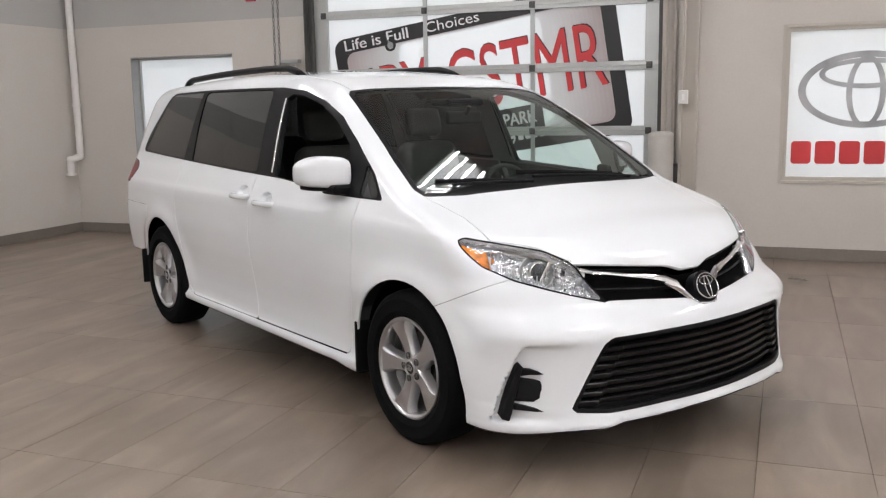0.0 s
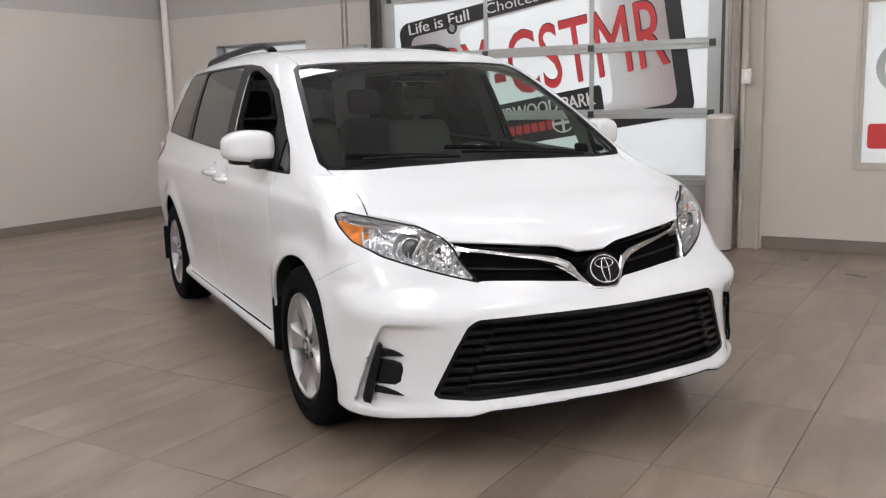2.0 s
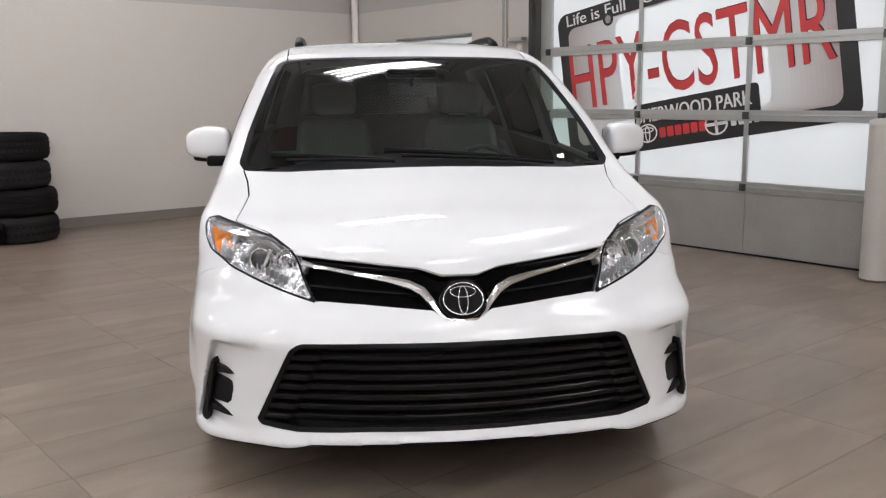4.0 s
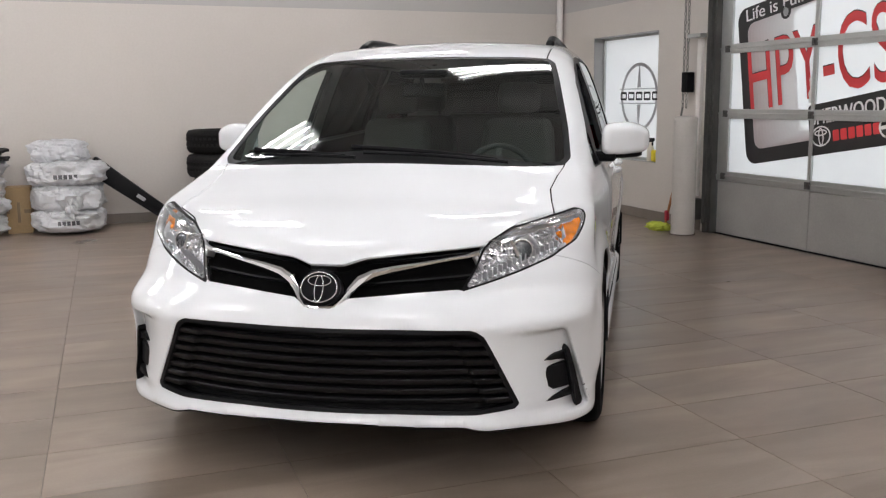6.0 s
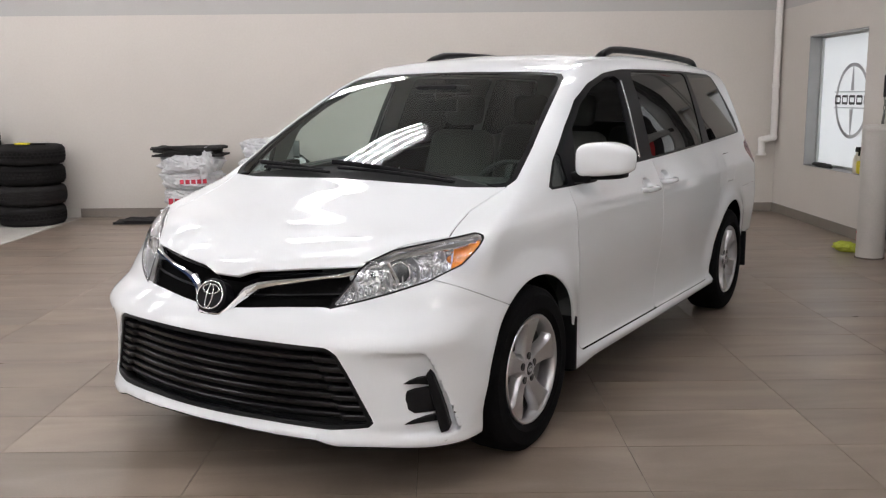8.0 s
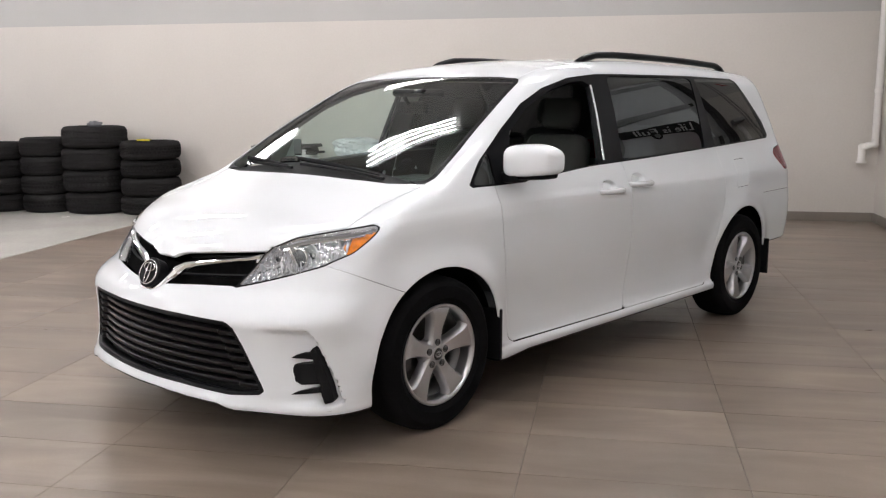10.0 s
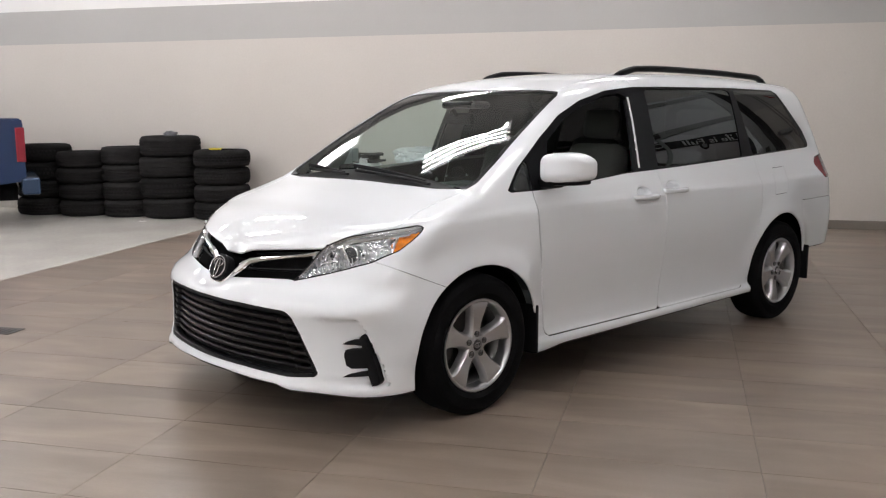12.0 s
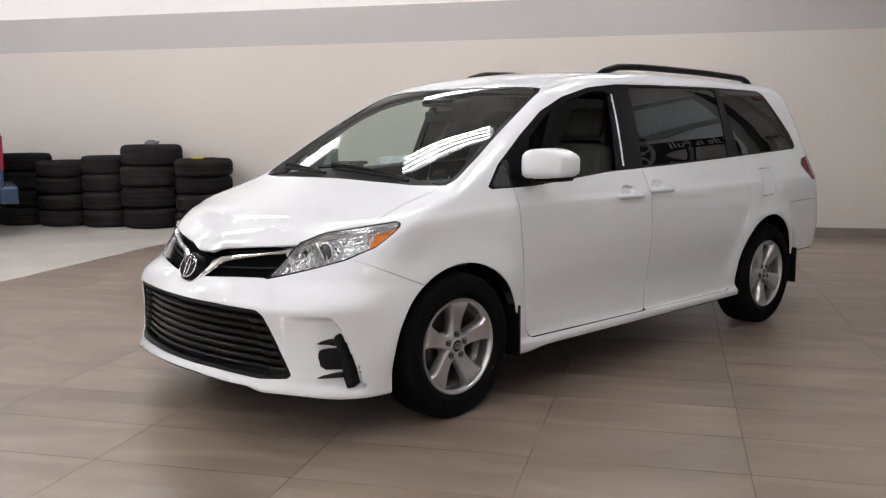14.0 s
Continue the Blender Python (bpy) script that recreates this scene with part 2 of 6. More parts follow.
def lathe(profile, segments=32, axis="Z", closed=False):
    """A bmesh turned from (radius, height) pairs about an axis."""
    bm = bmesh.new()
    rings = []
    for r, h in profile:
        ring = []
        for i in range(segments):
            a = 2 * math.pi * i / segments
            c, s = r * math.cos(a), r * math.sin(a)
            ring.append(bm.verts.new((c, s, h) if axis == "Z" else (c, h, s) if axis == "Y" else (h, c, s)))
        rings.append(ring)
    pairs = list(zip(rings, rings[1:])) + ([(rings[-1], rings[0])] if closed else [])
    for a, b in pairs:
        for i in range(segments):
            j = (i + 1) % segments
            bm.faces.new((a[i], a[j], b[j], b[i]))
    if not closed:
        for ring in (rings[0], rings[-1]):
            bm.faces.new(ring)
    bmesh.ops.recalc_face_normals(bm, faces=bm.faces)
    return bm


def tube(bm, points, radius, sides=8, flat=1.0):
    """A round bar along points, with closed ends."""
    rings = []
    pts = [Vector(p) for p in points]
    for i, p in enumerate(pts):
        d = (pts[min(i + 1, len(pts) - 1)] - pts[max(i - 1, 0)]).normalized()
        u = d.cross(Vector((0, 0, 1)))
        u = u.normalized() if u.length > 1e-3 else Vector((1, 0, 0))
        w = u.cross(d)
        rings.append([bm.verts.new(p + radius * (math.cos(a) * u + flat * math.sin(a) * w)) for a in (2 * math.pi * k / sides for k in range(sides))])
    for a, b in zip(rings, rings[1:]):
        for i in range(sides):
            j = (i + 1) % sides
            bm.faces.new((a[i], a[j], b[j], b[i]))
    bm.faces.new(rings[0])
    bm.faces.new(rings[-1])
    bmesh.ops.recalc_face_normals(bm, faces=bm.faces)
    return bm


def oval_ring(bm, cx, cy, rx, ry, w, depth, z=0.0, n=36):
    rings = []
    for i in range(n):
        a = 2 * math.pi * i / n
        c, s = math.cos(a), math.sin(a)
        rings.append([bm.verts.new((cx + c * (rx + dr), cy + s * (ry + dr), z + dz)) for dr, dz in ((-w / 2, 0), (-w / 4, depth), (w / 4, depth), (w / 2, 0))])
    for i in range(n):
        a, b = rings[i], rings[(i + 1) % n]
        for k in range(4):
            j = (k + 1) % 4
            bm.faces.new((a[k], b[k], b[j], a[j]))
    bmesh.ops.recalc_face_normals(bm, faces=bm.faces)
    return bm


# ---- the hall: tyre wall at x = XW, door wall at y = YW ----
XW, YW, XE, YS, ZC = -8.3, 9.1, 8.2, -7.6, 4.6
THICK = 0.25
DX = 0.034  # the fittings of the door wall, along it
DOOR = (-4.92, -1.17, 0.0, 3.2)
SIGN_OPEN = (-0.02, 1.36, 0.75, 2.15)
WIN = (-7.41, -5.98, 0.66, 2.13)


def wall_with_openings(x0, x1, z0, z1, holes):
    """Upright pieces of a wall in the xz plane round its openings, butted."""
    rows, x = [], x0
    for a, b, c, d in sorted(holes):
        rows.append((x, a, z0, z1))
        if c > z0:
            rows.append((a, b, z0, c))
        if d < z1:
            rows.append((a, b, d, z1))
        x = b
    rows.append((x, x1, z0, z1))
    return rows


def door_wall(name, z0, z1, material, holes):
    bm = bmesh.new()
    for a, b, c, d in wall_with_openings(XW, XE, z0, z1, holes):
        box(bm, a, b, YW, YW + THICK, c, d)
    link(name, bm, material, label="painted wall with a roller door and sign windows", category="wall", kind="structure")


Z1, Z2 = 2.5, 2.99
door_wall("wall_north", 0.0, Z1, WALL, [(DOOR[0] + DX, DOOR[1] + DX, 0.0, Z1)] + [(a + DX, b + DX, c, d) for a, b, c, d in (SIGN_OPEN, WIN)])
door_wall("wall_north_band", Z1, Z2, BAND, [(DOOR[0] + DX, DOOR[1] + DX, Z1, Z2)])
door_wall("wall_north_upper", Z2, ZC, UPPER, [(DOOR[0] + DX, DOOR[1] + DX, Z2, DOOR[3])])
for nm, mt, a, b in (("wall_west", WALL, 0.0, Z1), ("wall_west_band", BAND, Z1, Z2), ("wall_west_upper", UPPER, Z2, ZC)):
    link(nm, boxes((XW - THICK, XW, YS, YW + THICK, a, b)), mt, label="beige painted wall with a grey band above", category="wall", kind="structure")
# unseen walls and ceiling, added to close the hall and bounce its light
link("wall_east", boxes((XE, XE + THICK, YS, YW + THICK, 0, ZC)), UPPER, label="white wall added out of view", category="wall", kind="structure")
link("wall_south", boxes((XW - THICK, XE + THICK, YS - THICK, YS, 0, ZC)), UPPER, label="white wall added out of view", category="wall", kind="structure")
link("ceiling", boxes((XW - THICK, XE + THICK, YS - THICK, YW + THICK, ZC, ZC + 0.2)), CEILING, label="grey open hall ceiling", category="ceiling", kind="structure")
link("floor", boxes((XW - THICK, XE + THICK, 0.28, YW + THICK, -0.2, -0.006)), GROUT, label="taupe stone tile floor with dark joints", category="floor", kind="structure")
link("floor_pale", boxes((XW - THICK, XE + THICK, YS - THICK, 0.28, -0.2, 0.0)), PALE, label="pale polished floor", category="floor", kind="structure")

TUBES = []


def ceiling_light(x, y):
    ob = thing("ceiling_light", pose(x, y, ZC - 0.35), "white high-bay fluorescent ceiling light with four tubes", "ceiling light", "ceiling lights")
    part("housing", boxes((-0.23, 0.23, -0.66, 0.66, 0.05, 0.12)), FIXTURE, ob)
    for k in range(4):
        bm = bmesh.new()
        tube(bm, [(-0.18 + 0.12 * k, -0.62, 0.0), (-0.18 + 0.12 * k, 0.62, 0.0)], 0.016, 8)
        part("tube", bm, TUBE, ob)
    for s in (-0.5, 0.5):
        bm = bmesh.new()
        tube(bm, [(0, s, 0.12), (0, s, 0.35)], 0.01, 6)
        part("hanger", bm, STEEL, ob)
    return ob


first_light = ceiling_light(-6.1, 6.15)
for i in range(6):
    for j in range(5):
        if i or j:
            copy_thing(first_light, pose(-6.1 + 2.5 * i, 6.15 - 2.95 * j, ZC - 0.35))

# ---- fittings of the walls ----
link("baseboard_pale", boxes((XW, XW + 0.012, YS, 0.278, 0, 0.115), bevel=0.003), PALE, label="pale polished baseboard", category="baseboard", kind="structure")
for nm, args in (("baseboard", (XW, XW + 0.012, 0.28, YW, 0, 0.115)), ("baseboard", (XW + 0.012, -5.08, YW - 0.012, YW, 0, 0.115)), ("baseboard", (-0.74, XE, YW - 0.012, YW, 0, 0.115))):
    link(nm, boxes(args, bevel=0.003), BASEBOARD, label="taupe tile baseboard", category="baseboard", kind="structure")


def text_mesh(string, width, height, heavy=0.0):
    """Flat lettering in the xz plane, scaled to width and height from its lower left corner."""
    cu = bpy.data.curves.new("lettering", "FONT")
    cu.body, cu.size, cu.offset, cu.resolution_u = string, 1.0, heavy, 4
    ob = bpy.data.objects.new("lettering", cu)
    scene.collection.objects.link(ob)
    bpy.context.view_layer.update()
    me = bpy.data.meshes.new_from_object(ob.evaluated_get(bpy.context.evaluated_depsgraph_get()))
    bpy.data.objects.remove(ob)
    bpy.data.curves.remove(cu)
    bm = bmesh.new()
    bm.from_mesh(me)
    bpy.data.meshes.remove(me)
    xs, ys = [v.co.x for v in bm.verts], [v.co.y for v in bm.verts]
    for v in bm.verts:
        v.co = ((v.co.x - min(xs)) / (max(xs) - min(xs)) * width, 0, (v.co.y - min(ys)) / (max(ys) - min(ys)) * height)
    bmesh.ops.recalc_face_normals(bm, faces=bm.faces)
    return bm


def round_rect(u0, u1, v0, v1, r, n=6):
    pts = []
    for cx, cy, a0 in ((u1 - r, v0 + r, -90), (u1 - r, v1 - r, 0), (u0 + r, v1 - r, 90), (u0 + r, v0 + r, 180)):
        pts += [(cx + r * math.cos(radians(a0 + 90 * k / n)), cy + r * math.sin(radians(a0 + 90 * k / n))) for k in range(n + 1)]
    return pts


def flat(outline, y=0.0, hole=None, thick=0.001):
    """A thin sheet in the xz plane, or a ring between two outlines of as many points."""
    bm = bmesh.new()
    for yy in (y, y + thick):
        a = [bm.verts.new((u, yy, v)) for u, v in outline]
        if hole:
            b = [bm.verts.new((u, yy, v)) for u, v in hole]
            for i in range(len(a)):
                j = (i + 1) % len(a)
                bm.faces.new((a[i], a[j], b[j], b[i]))
        else:
            bm.faces.new(a)
    bmesh.ops.recalc_face_normals(bm, faces=bm.faces)
    return bm


# the full-view sectional door
RAILS = [0.0, 0.60, 1.225, 1.86, 2.49, 3.12]
MULLIONS = [-4.80, -3.61, -2.44, -1.265]
door = new("door_1")
door.location = (DX, YW, 0)
tagged(door, "closed grey aluminium sectional door with white printed panes", "roller door", "", "structure")
for k, z in enumerate(RAILS[1:]):
    part("door_rail", boxes((-4.92, -1.17, 0.03, 0.075, z - 0.048, z + 0.0), (-4.92, -1.17, 0.035, 0.075, z + 0.003, z + 0.045), (-4.92, -1.17, 0.022, 0.036, z - 0.006, z + 0.008), bevel=0.003), ALUMINIUM, door)
for k, z in enumerate(RAILS[1:-1]):
    for x in MULLIONS:
        half = 0.045 if x in (MULLIONS[0], MULLIONS[-1]) else 0.022
        extra = (0.074 if x < -3 else 0.049) if half > 0.04 else 0
        part("door_mullion", boxes((x - half - (extra if x == MULLIONS[0] else 0), x + half + (extra if x == MULLIONS[-1] else 0), 0.034, 0.072, z + 0.045, RAILS[k + 2] - 0.048), bevel=0.003), ALUMINIUM, door)
    for a, b in zip(MULLIONS, MULLIONS[1:]):
        part("pane", boxes((a + 0.02, b - 0.02, 0.056, 0.06, z + 0.03, RAILS[k + 2] - 0.03)), SHEET, door)
for a, b in zip(MULLIONS, MULLIONS[1:]):
    part("door_panel", boxes((a - 0.1 if a == MULLIONS[0] else a + 0.02, b + 0.09 if b == MULLIONS[-1] else b - 0.02, 0.04, 0.07, 0.01, 0.552), bevel=0.004), DOOR_GREY, door)
for x in MULLIONS[1:-1]:
    part("door_stile", boxes((x - 0.02, x + 0.02, 0.034, 0.072, 0.01, 0.552)), DOOR_GREY, door)
for x in MULLIONS:
    for z in RAILS[1:-1]:
        part("hinge", boxes((x - 0.03, x + 0.03, 0.012, 0.03, z - 0.035, z + 0.03), (x - 0.012, x + 0.012, 0.002, 0.02, z - 0.015, z + 0.015), bevel=0.004), TRACK, door)
part("bottom_seal", boxes((-4.92, -1.17, 0.03, 0.08, 0.0, 0.012)), TRIM, door)
for x0, x1 in ((-5.005, -4.955), (-1.135, -1.085)):
    part("door_track", boxes((x0, x1, -0.06, 0.0, 0.0, 3.4), (x0 + 0.03, x1 - 0.01, -0.10, -0.06, 0.1, 3.4), bevel=0.004), TRACK if x0 < -3 else BEIGE_STEEL, door)
part("door_jamb", boxes((-1.173, -1.1375, -0.03, 0.24, 0, 3.197)), TRACK, door)
part("door_jamb", boxes((-4.9525, -4.917, -0.03, 0.24, 0, 3.197)), TRACK, door)

# the poster printed over the panes: a slanted plate in a black border
PLATE = Matrix.Translation((-4.436, YW + 0.05, 0.73)) @ Matrix.Rotation(radians(-9.0), 4, "Y")
poster = thing("poster", PLATE, "white poster of a slanted plate with red letters and black border", "poster")
W, H = 3.1, 1.50
outer = round_rect(0, W, 0, H, 0.13)
part("plate_border", flat(outer, -0.004, round_rect(0.13, W - 0.15, 0.135, H - 0.16, 0.1)), BLACK_PRINT, poster, "black plate border")
# the plate's print pales inward from mauve to white in fine steps
STEPS = 14
for k in range(STEPS):
    a, b = k / STEPS, (k + 1) / STEPS
    inset = [round_rect(0.13 + 0.62 * q, W - 0.15 - 0.62 * q, 0.135 + 0.1 * q, H - 0.16 - 0.02 * q, 0.1) for q in (a, b)]
    w = (1 - 0.5 * (a + b)) ** 1.5
    tone = translucent("plate_print", tuple(0.86 - d * w for d in (0.30, 0.37, 0.37)), 0.45 - 0.15 * w, vary=0.02)
    part("plate_print", flat(inset[0], -0.002, inset[1]), tone, poster)
part("name_block", flat(round_rect(0.87, 2.22, 0.10, 0.44, 0.04), -0.006), BLACK_PRINT, poster)
part("name_block", flat([(0.87, -0.005), (W - 0.02, -0.005), (W - 0.02, 0.12), (0.87, 0.15)], -0.0055), BLACK_PRINT, poster)


def lettering(string, u, v, width, height, material, lift, heavy, slant=0.0):
    bm = text_mesh(string, width, height, heavy)
    for w in bm.verts:
        w.co = (w.co.x + u + slant * w.co.z, -lift, w.co.z + v)
    # each letter is a piece of its own
    left = set(bm.faces)
    while left:
        island, rim = set(), [next(iter(left))]
        while rim:
            f = rim.pop()
            if f in island:
                continue
            island.add(f)
            rim += [g for w in f.verts for g in w.link_faces if g not in island]
        left -= island
        one = bmesh.new()
        at = {w: one.verts.new(w.co) for w in {w for f in island for w in f.verts}}
        for f in island:
            one.faces.new([at[w] for w in f.verts])
        part("letter", one, material, poster)
    bm.free()


lettering("HPY-CSTMR", 0.105, 0.505, 2.83, 0.64, BLACK_PRINT, 0.0066, 0.0)
lettering("HPY-CSTMR", 0.113, 0.495, 2.81, 0.64, RED_PRINT, 0.0075, 0.0)
lettering("Life is Full", 0.13, 1.365, 0.76, 0.115, WHITE_PRINT, 0.008, 0.0)
lettering("Life is Full", 0.136, 1.365, 0.76, 0.115, WHITE_PRINT, 0.009, 0.0)
lettering("Choices", 1.10, 1.375, 0.60, 0.105, WHITE_PRINT, 0.008, 0.0)
lettering("SHERWOOD PARK", 0.90, 0.26, 1.24, 0.13, WHITE_PRINT, 0.008, 0.0)
lettering("SHERWOOD PARK", 0.908, 0.26, 1.24, 0.13, WHITE_PRINT, 0.009, 0.0)
for k in range(6):
    part("word_bar", flat(round_rect(1.15 + 0.088 * k, 1.22 + 0.088 * k, 0.095, 0.19, 0.012), -0.009), RED_PRINT, poster)
for k in range(5):
    part("word_bar", flat(round_rect(1.92 + 0.075 * k, 1.975 + 0.075 * k, 0.10, 0.16, 0.012), -0.009), WHITE_PRINT, poster)


def printed_oval(parent, cx, cz, rx, rz, w, material, y):
    bm = flat([(cx + (rx) * math.cos(a), cz + rz * math.sin(a)) for a in (2 * math.pi * k / 48 for k in range(48))], y, [(cx + (rx - w) * math.cos(a), cz + (rz - w * 0.85) * math.sin(a)) for a in (2 * math.pi * k / 48 for k in range(48))])
    return part("printed_oval", bm, material, parent)


for a in ((1.01, 0.155, 0.115, 0.09, 0.016), (1.01, 0.185, 0.075, 0.028, 0.014), (1.01, 0.15, 0.032, 0.078, 0.014), (1.77, 0.14, 0.12, 0.10, 0.018)):
    printed_oval(poster, *a, WHITE_PRINT, -0.009 - 0.01 * a[4] * a[3])
part("printed_bar", flat(round_rect(1.66, 1.88, 0.125, 0.155, 0.006), -0.0095), WHITE_PRINT, poster)
part("printed_bar", flat(round_rect(1.755, 1.785, 0.05, 0.23, 0.006), -0.0095), WHITE_PRINT, poster)
printed_oval(poster, 0.67, 1.33, 0.065, 0.065, 0.03, BLACK_PRINT, -0.009)
part("rivet", flat([(0.67 + 0.036 * math.cos(a), 1.33 + 0.036 * math.sin(a)) for a in (2 * math.pi * k / 20 for k in range(20))], -0.0085), SILVER_PRINT, poster)
# a loose edge of the sheet that curls off the pane
bm = bmesh.new()
rows = []
for k in range(9):
    z = 1.33 + 0.04 * k
    rows.append([bm.verts.new((x, YW + yy, zz)) for x, yy, zz in ((-3.626 - 0.012 * (k % 3), 0.045, z), (-3.611, 0.02 + 0.003 * k, z), (-3.601, 0.042, z))])
for a, b in zip(rows, rows[1:]):
    for i in range(2):
        bm.faces.new((a[i], a[i + 1], b[i + 1], b[i]))
bm.transform(PLATE.inverted())
part("curled_edge", bm, SHEET, poster)


# window signs: sheet, frame, reveal and what is printed on them
def sign_window(name, x0, x1, z0, z1, deep, label):
    ob = new(name)
    ob.location = (DX, YW, 0)
    tagged(ob, label, "window", "", "structure")
    part("window_pane", boxes((x0, x1, deep, deep + 0.006, z0, z1)), SHEET, ob)
    f = 0.035
    for a in ((x0, x0 + f, z0, z1), (x1 - f, x1, z0, z1), (x0 + f, x1 - f, z0, z0 + f), (x0 + f, x1 - f, z1 - f, z1)):
        part("window_frame", boxes((a[0], a[1], deep - 0.03, deep - 0.001, a[2], a[3]), bevel=0.003), ALUMINIUM if deep > 0.1 else BEIGE_STEEL, ob)
    return ob


OVAL_STEP = [2, 1, 0]
sign = sign_window("window_1", *SIGN_OPEN, 0.04, "white backlit sign window with a silver oval emblem")
for a in ((0.67, 1.58, 0.575, 0.345, 0.066), (0.67, 1.725, 0.40, 0.135, 0.05), (0.67, 1.56, 0.165, 0.325, 0.05)):
    printed_oval(sign, *a, SILVER_PRINT, 0.034 - 0.002 * OVAL_STEP.pop())
for k in range(6):
    part("word_bar", flat(round_rect(0.055 + 0.208 * k, 0.055 + 0.208 * k + 0.175, 0.905, 1.115, 0.03), 0.034), RED_PRINT, sign)
win = sign_window("window_2", *WIN, 0.16, "white sign window in a deep reveal with a ring emblem")
part("window_sill", boxes((WIN[0] + 0.0005, WIN[1] - 0.0005, -0.006, 0.129, WIN[2] + 0.0005, WIN[2] + 0.004)), REVEAL, win)
RING = -6.60
printed_oval(win, RING, 1.40, 0.40, 0.40, 0.045, SILVER_PRINT, 0.154)
for z in (1.325, 1.495):
    part("word_band", flat(round_rect(RING - 0.43, RING + 0.47, z - 0.006, z + 0.006, 0.004), 0.153), SILVER_PRINT, win)
for k in range(5):
    u = RING - 0.41 + 0.172 * k
    part("word_bar", flat(round_rect(u, u + 0.14, 1.36, 1.46, 0.02), 0.153, round_rect(u + 0.02, u + 0.12, 1.385, 1.435, 0.008)), BLACK_PRINT, win)
part("printed_bar", flat([(RING - 0.04, 1.51), (RING + 0.04, 1.51), (RING + 0.005, 1.79), (RING - 0.005, 1.79)], 0.153), SILVER_PRINT, win)
part("printed_bar", flat([(RING - 0.04, 1.31), (RING - 0.005, 1.01), (RING + 0.005, 1.01), (RING + 0.04, 1.31)], 0.153), SILVER_PRINT, win)
# side plate is grey metal; the head plate's grey stands for shadow
for a in ((WIN[0] + 0.0005, WIN[0] + 0.012, WIN[2] + 0.005, WIN[3] - 0.0005), (WIN[0] + 0.012, WIN[1] - 0.0005, WIN[3] - 0.012, WIN[3] - 0.0005)):
    part("window_reveal", boxes((a[0], a[1], -0.002, 0.129, a[2], a[3])), REVEAL, win, "grey reveal, metal at the side, shade tone at the head")
for a in ((SIGN_OPEN[0] - 0.03, SIGN_OPEN[0], SIGN_OPEN[2] - 0.03, SIGN_OPEN[3] + 0.03), (SIGN_OPEN[0], SIGN_OPEN[1], SIGN_OPEN[3], SIGN_OPEN[3] + 0.03), (SIGN_OPEN[0], SIGN_OPEN[1], SIGN_OPEN[2] - 0.03, SIGN_OPEN[2])):
    part("window_trim", boxes((a[0], a[1], -0.01, -0.0005, a[2], a[3]), bevel=0.003), BEIGE_STEEL, sign)


# steel post, conduits and switch beside the door
post = thing("steel_post", pose(-0.841, YW, 0), "beige painted steel channel post beside the door", "post")
part("web", boxes((-0.08, 0.08, -0.06, -0.002, 0, ZC)), BEIGE_STEEL, post)
part("flange", boxes((-0.085, -0.06, -0.11, -0.06, 0, ZC)), BEIGE_STEEL, post)
part("flange", boxes((0.06, 0.085, -0.11, -0.06, 0, ZC)), BEIGE_STEEL, post)
sw = thing("switch_box", pose(-0.886, YW - 0.125, 1.54), "small white wall switch on a conduit", "switch")
part("switch_plate", boxes((-0.043, 0.043, -0.03, 0.012, -0.065, 0.065), bevel=0.006), PVC, sw)
part("rocker", boxes((-0.012, 0.012, -0.036, -0.03, -0.03, 0.03), bevel=0.002), WHITE_PRINT, sw)
bm = bmesh.new()
tube(bm, [(0, 0.0, 0.075), (0, 0.0, ZC - 1.54)], 0.013, 8)
part("conduit", bm, BEIGE_STEEL, sw)
bm = bmesh.new()
tube(bm, [(-0.986, YW - 0.03, 0.4), (-0.986, YW - 0.03, ZC)], 0.02, 8)
link("conduit", bm, BEIGE_STEEL, smooth=True, label="beige conduit up the wall beside the door", category="conduit")
jb = link("junction_box", boxes((-0.986, -0.931, YW - 0.10, YW - 0.001, 0.72, 0.90), bevel=0.006), TRACK, label="dark metal junction box beside the door track", category="box")


def bollard(x, y, r, h):
    ob = thing("bollard", pose(x, y, 0), "grey painted round steel bollard with domed cap", "bollard", "door bollards")
    part("post", lathe([(r, 0), (r, h - 0.05), (r + 0.003, h - 0.048), (r + 0.003, h - 0.03), (r * 0.94, h - 0.012), (r * 0.6, h), (0.001, h + 0.004)], 40), BOLLARD, ob, "", True).data.set_sharp_from_angle(angle=radians(50))
    part("foot_ring", lathe([(r + 0.008, 0), (r + 0.008, 0.012), (r, 0.014)], 40), GROUT, ob)


bollard(-1.072, 8.86, 0.118, 1.22)
bollard(-4.91, 8.76, 0.118, 1.205)

# corner drain pipe: down the corner, an elbow along the wall, and down again
def straight(bm, a, b, r):
    a, b = Vector(a), Vector(b)
    turn = (b - a).to_track_quat("Z", "Y").to_matrix().to_4x4()
    bmesh.ops.create_cone(bm, cap_ends=True, segments=24, radius1=r, radius2=r, depth=(b - a).length, matrix=Matrix.Translation((a + b) / 2) @ turn)


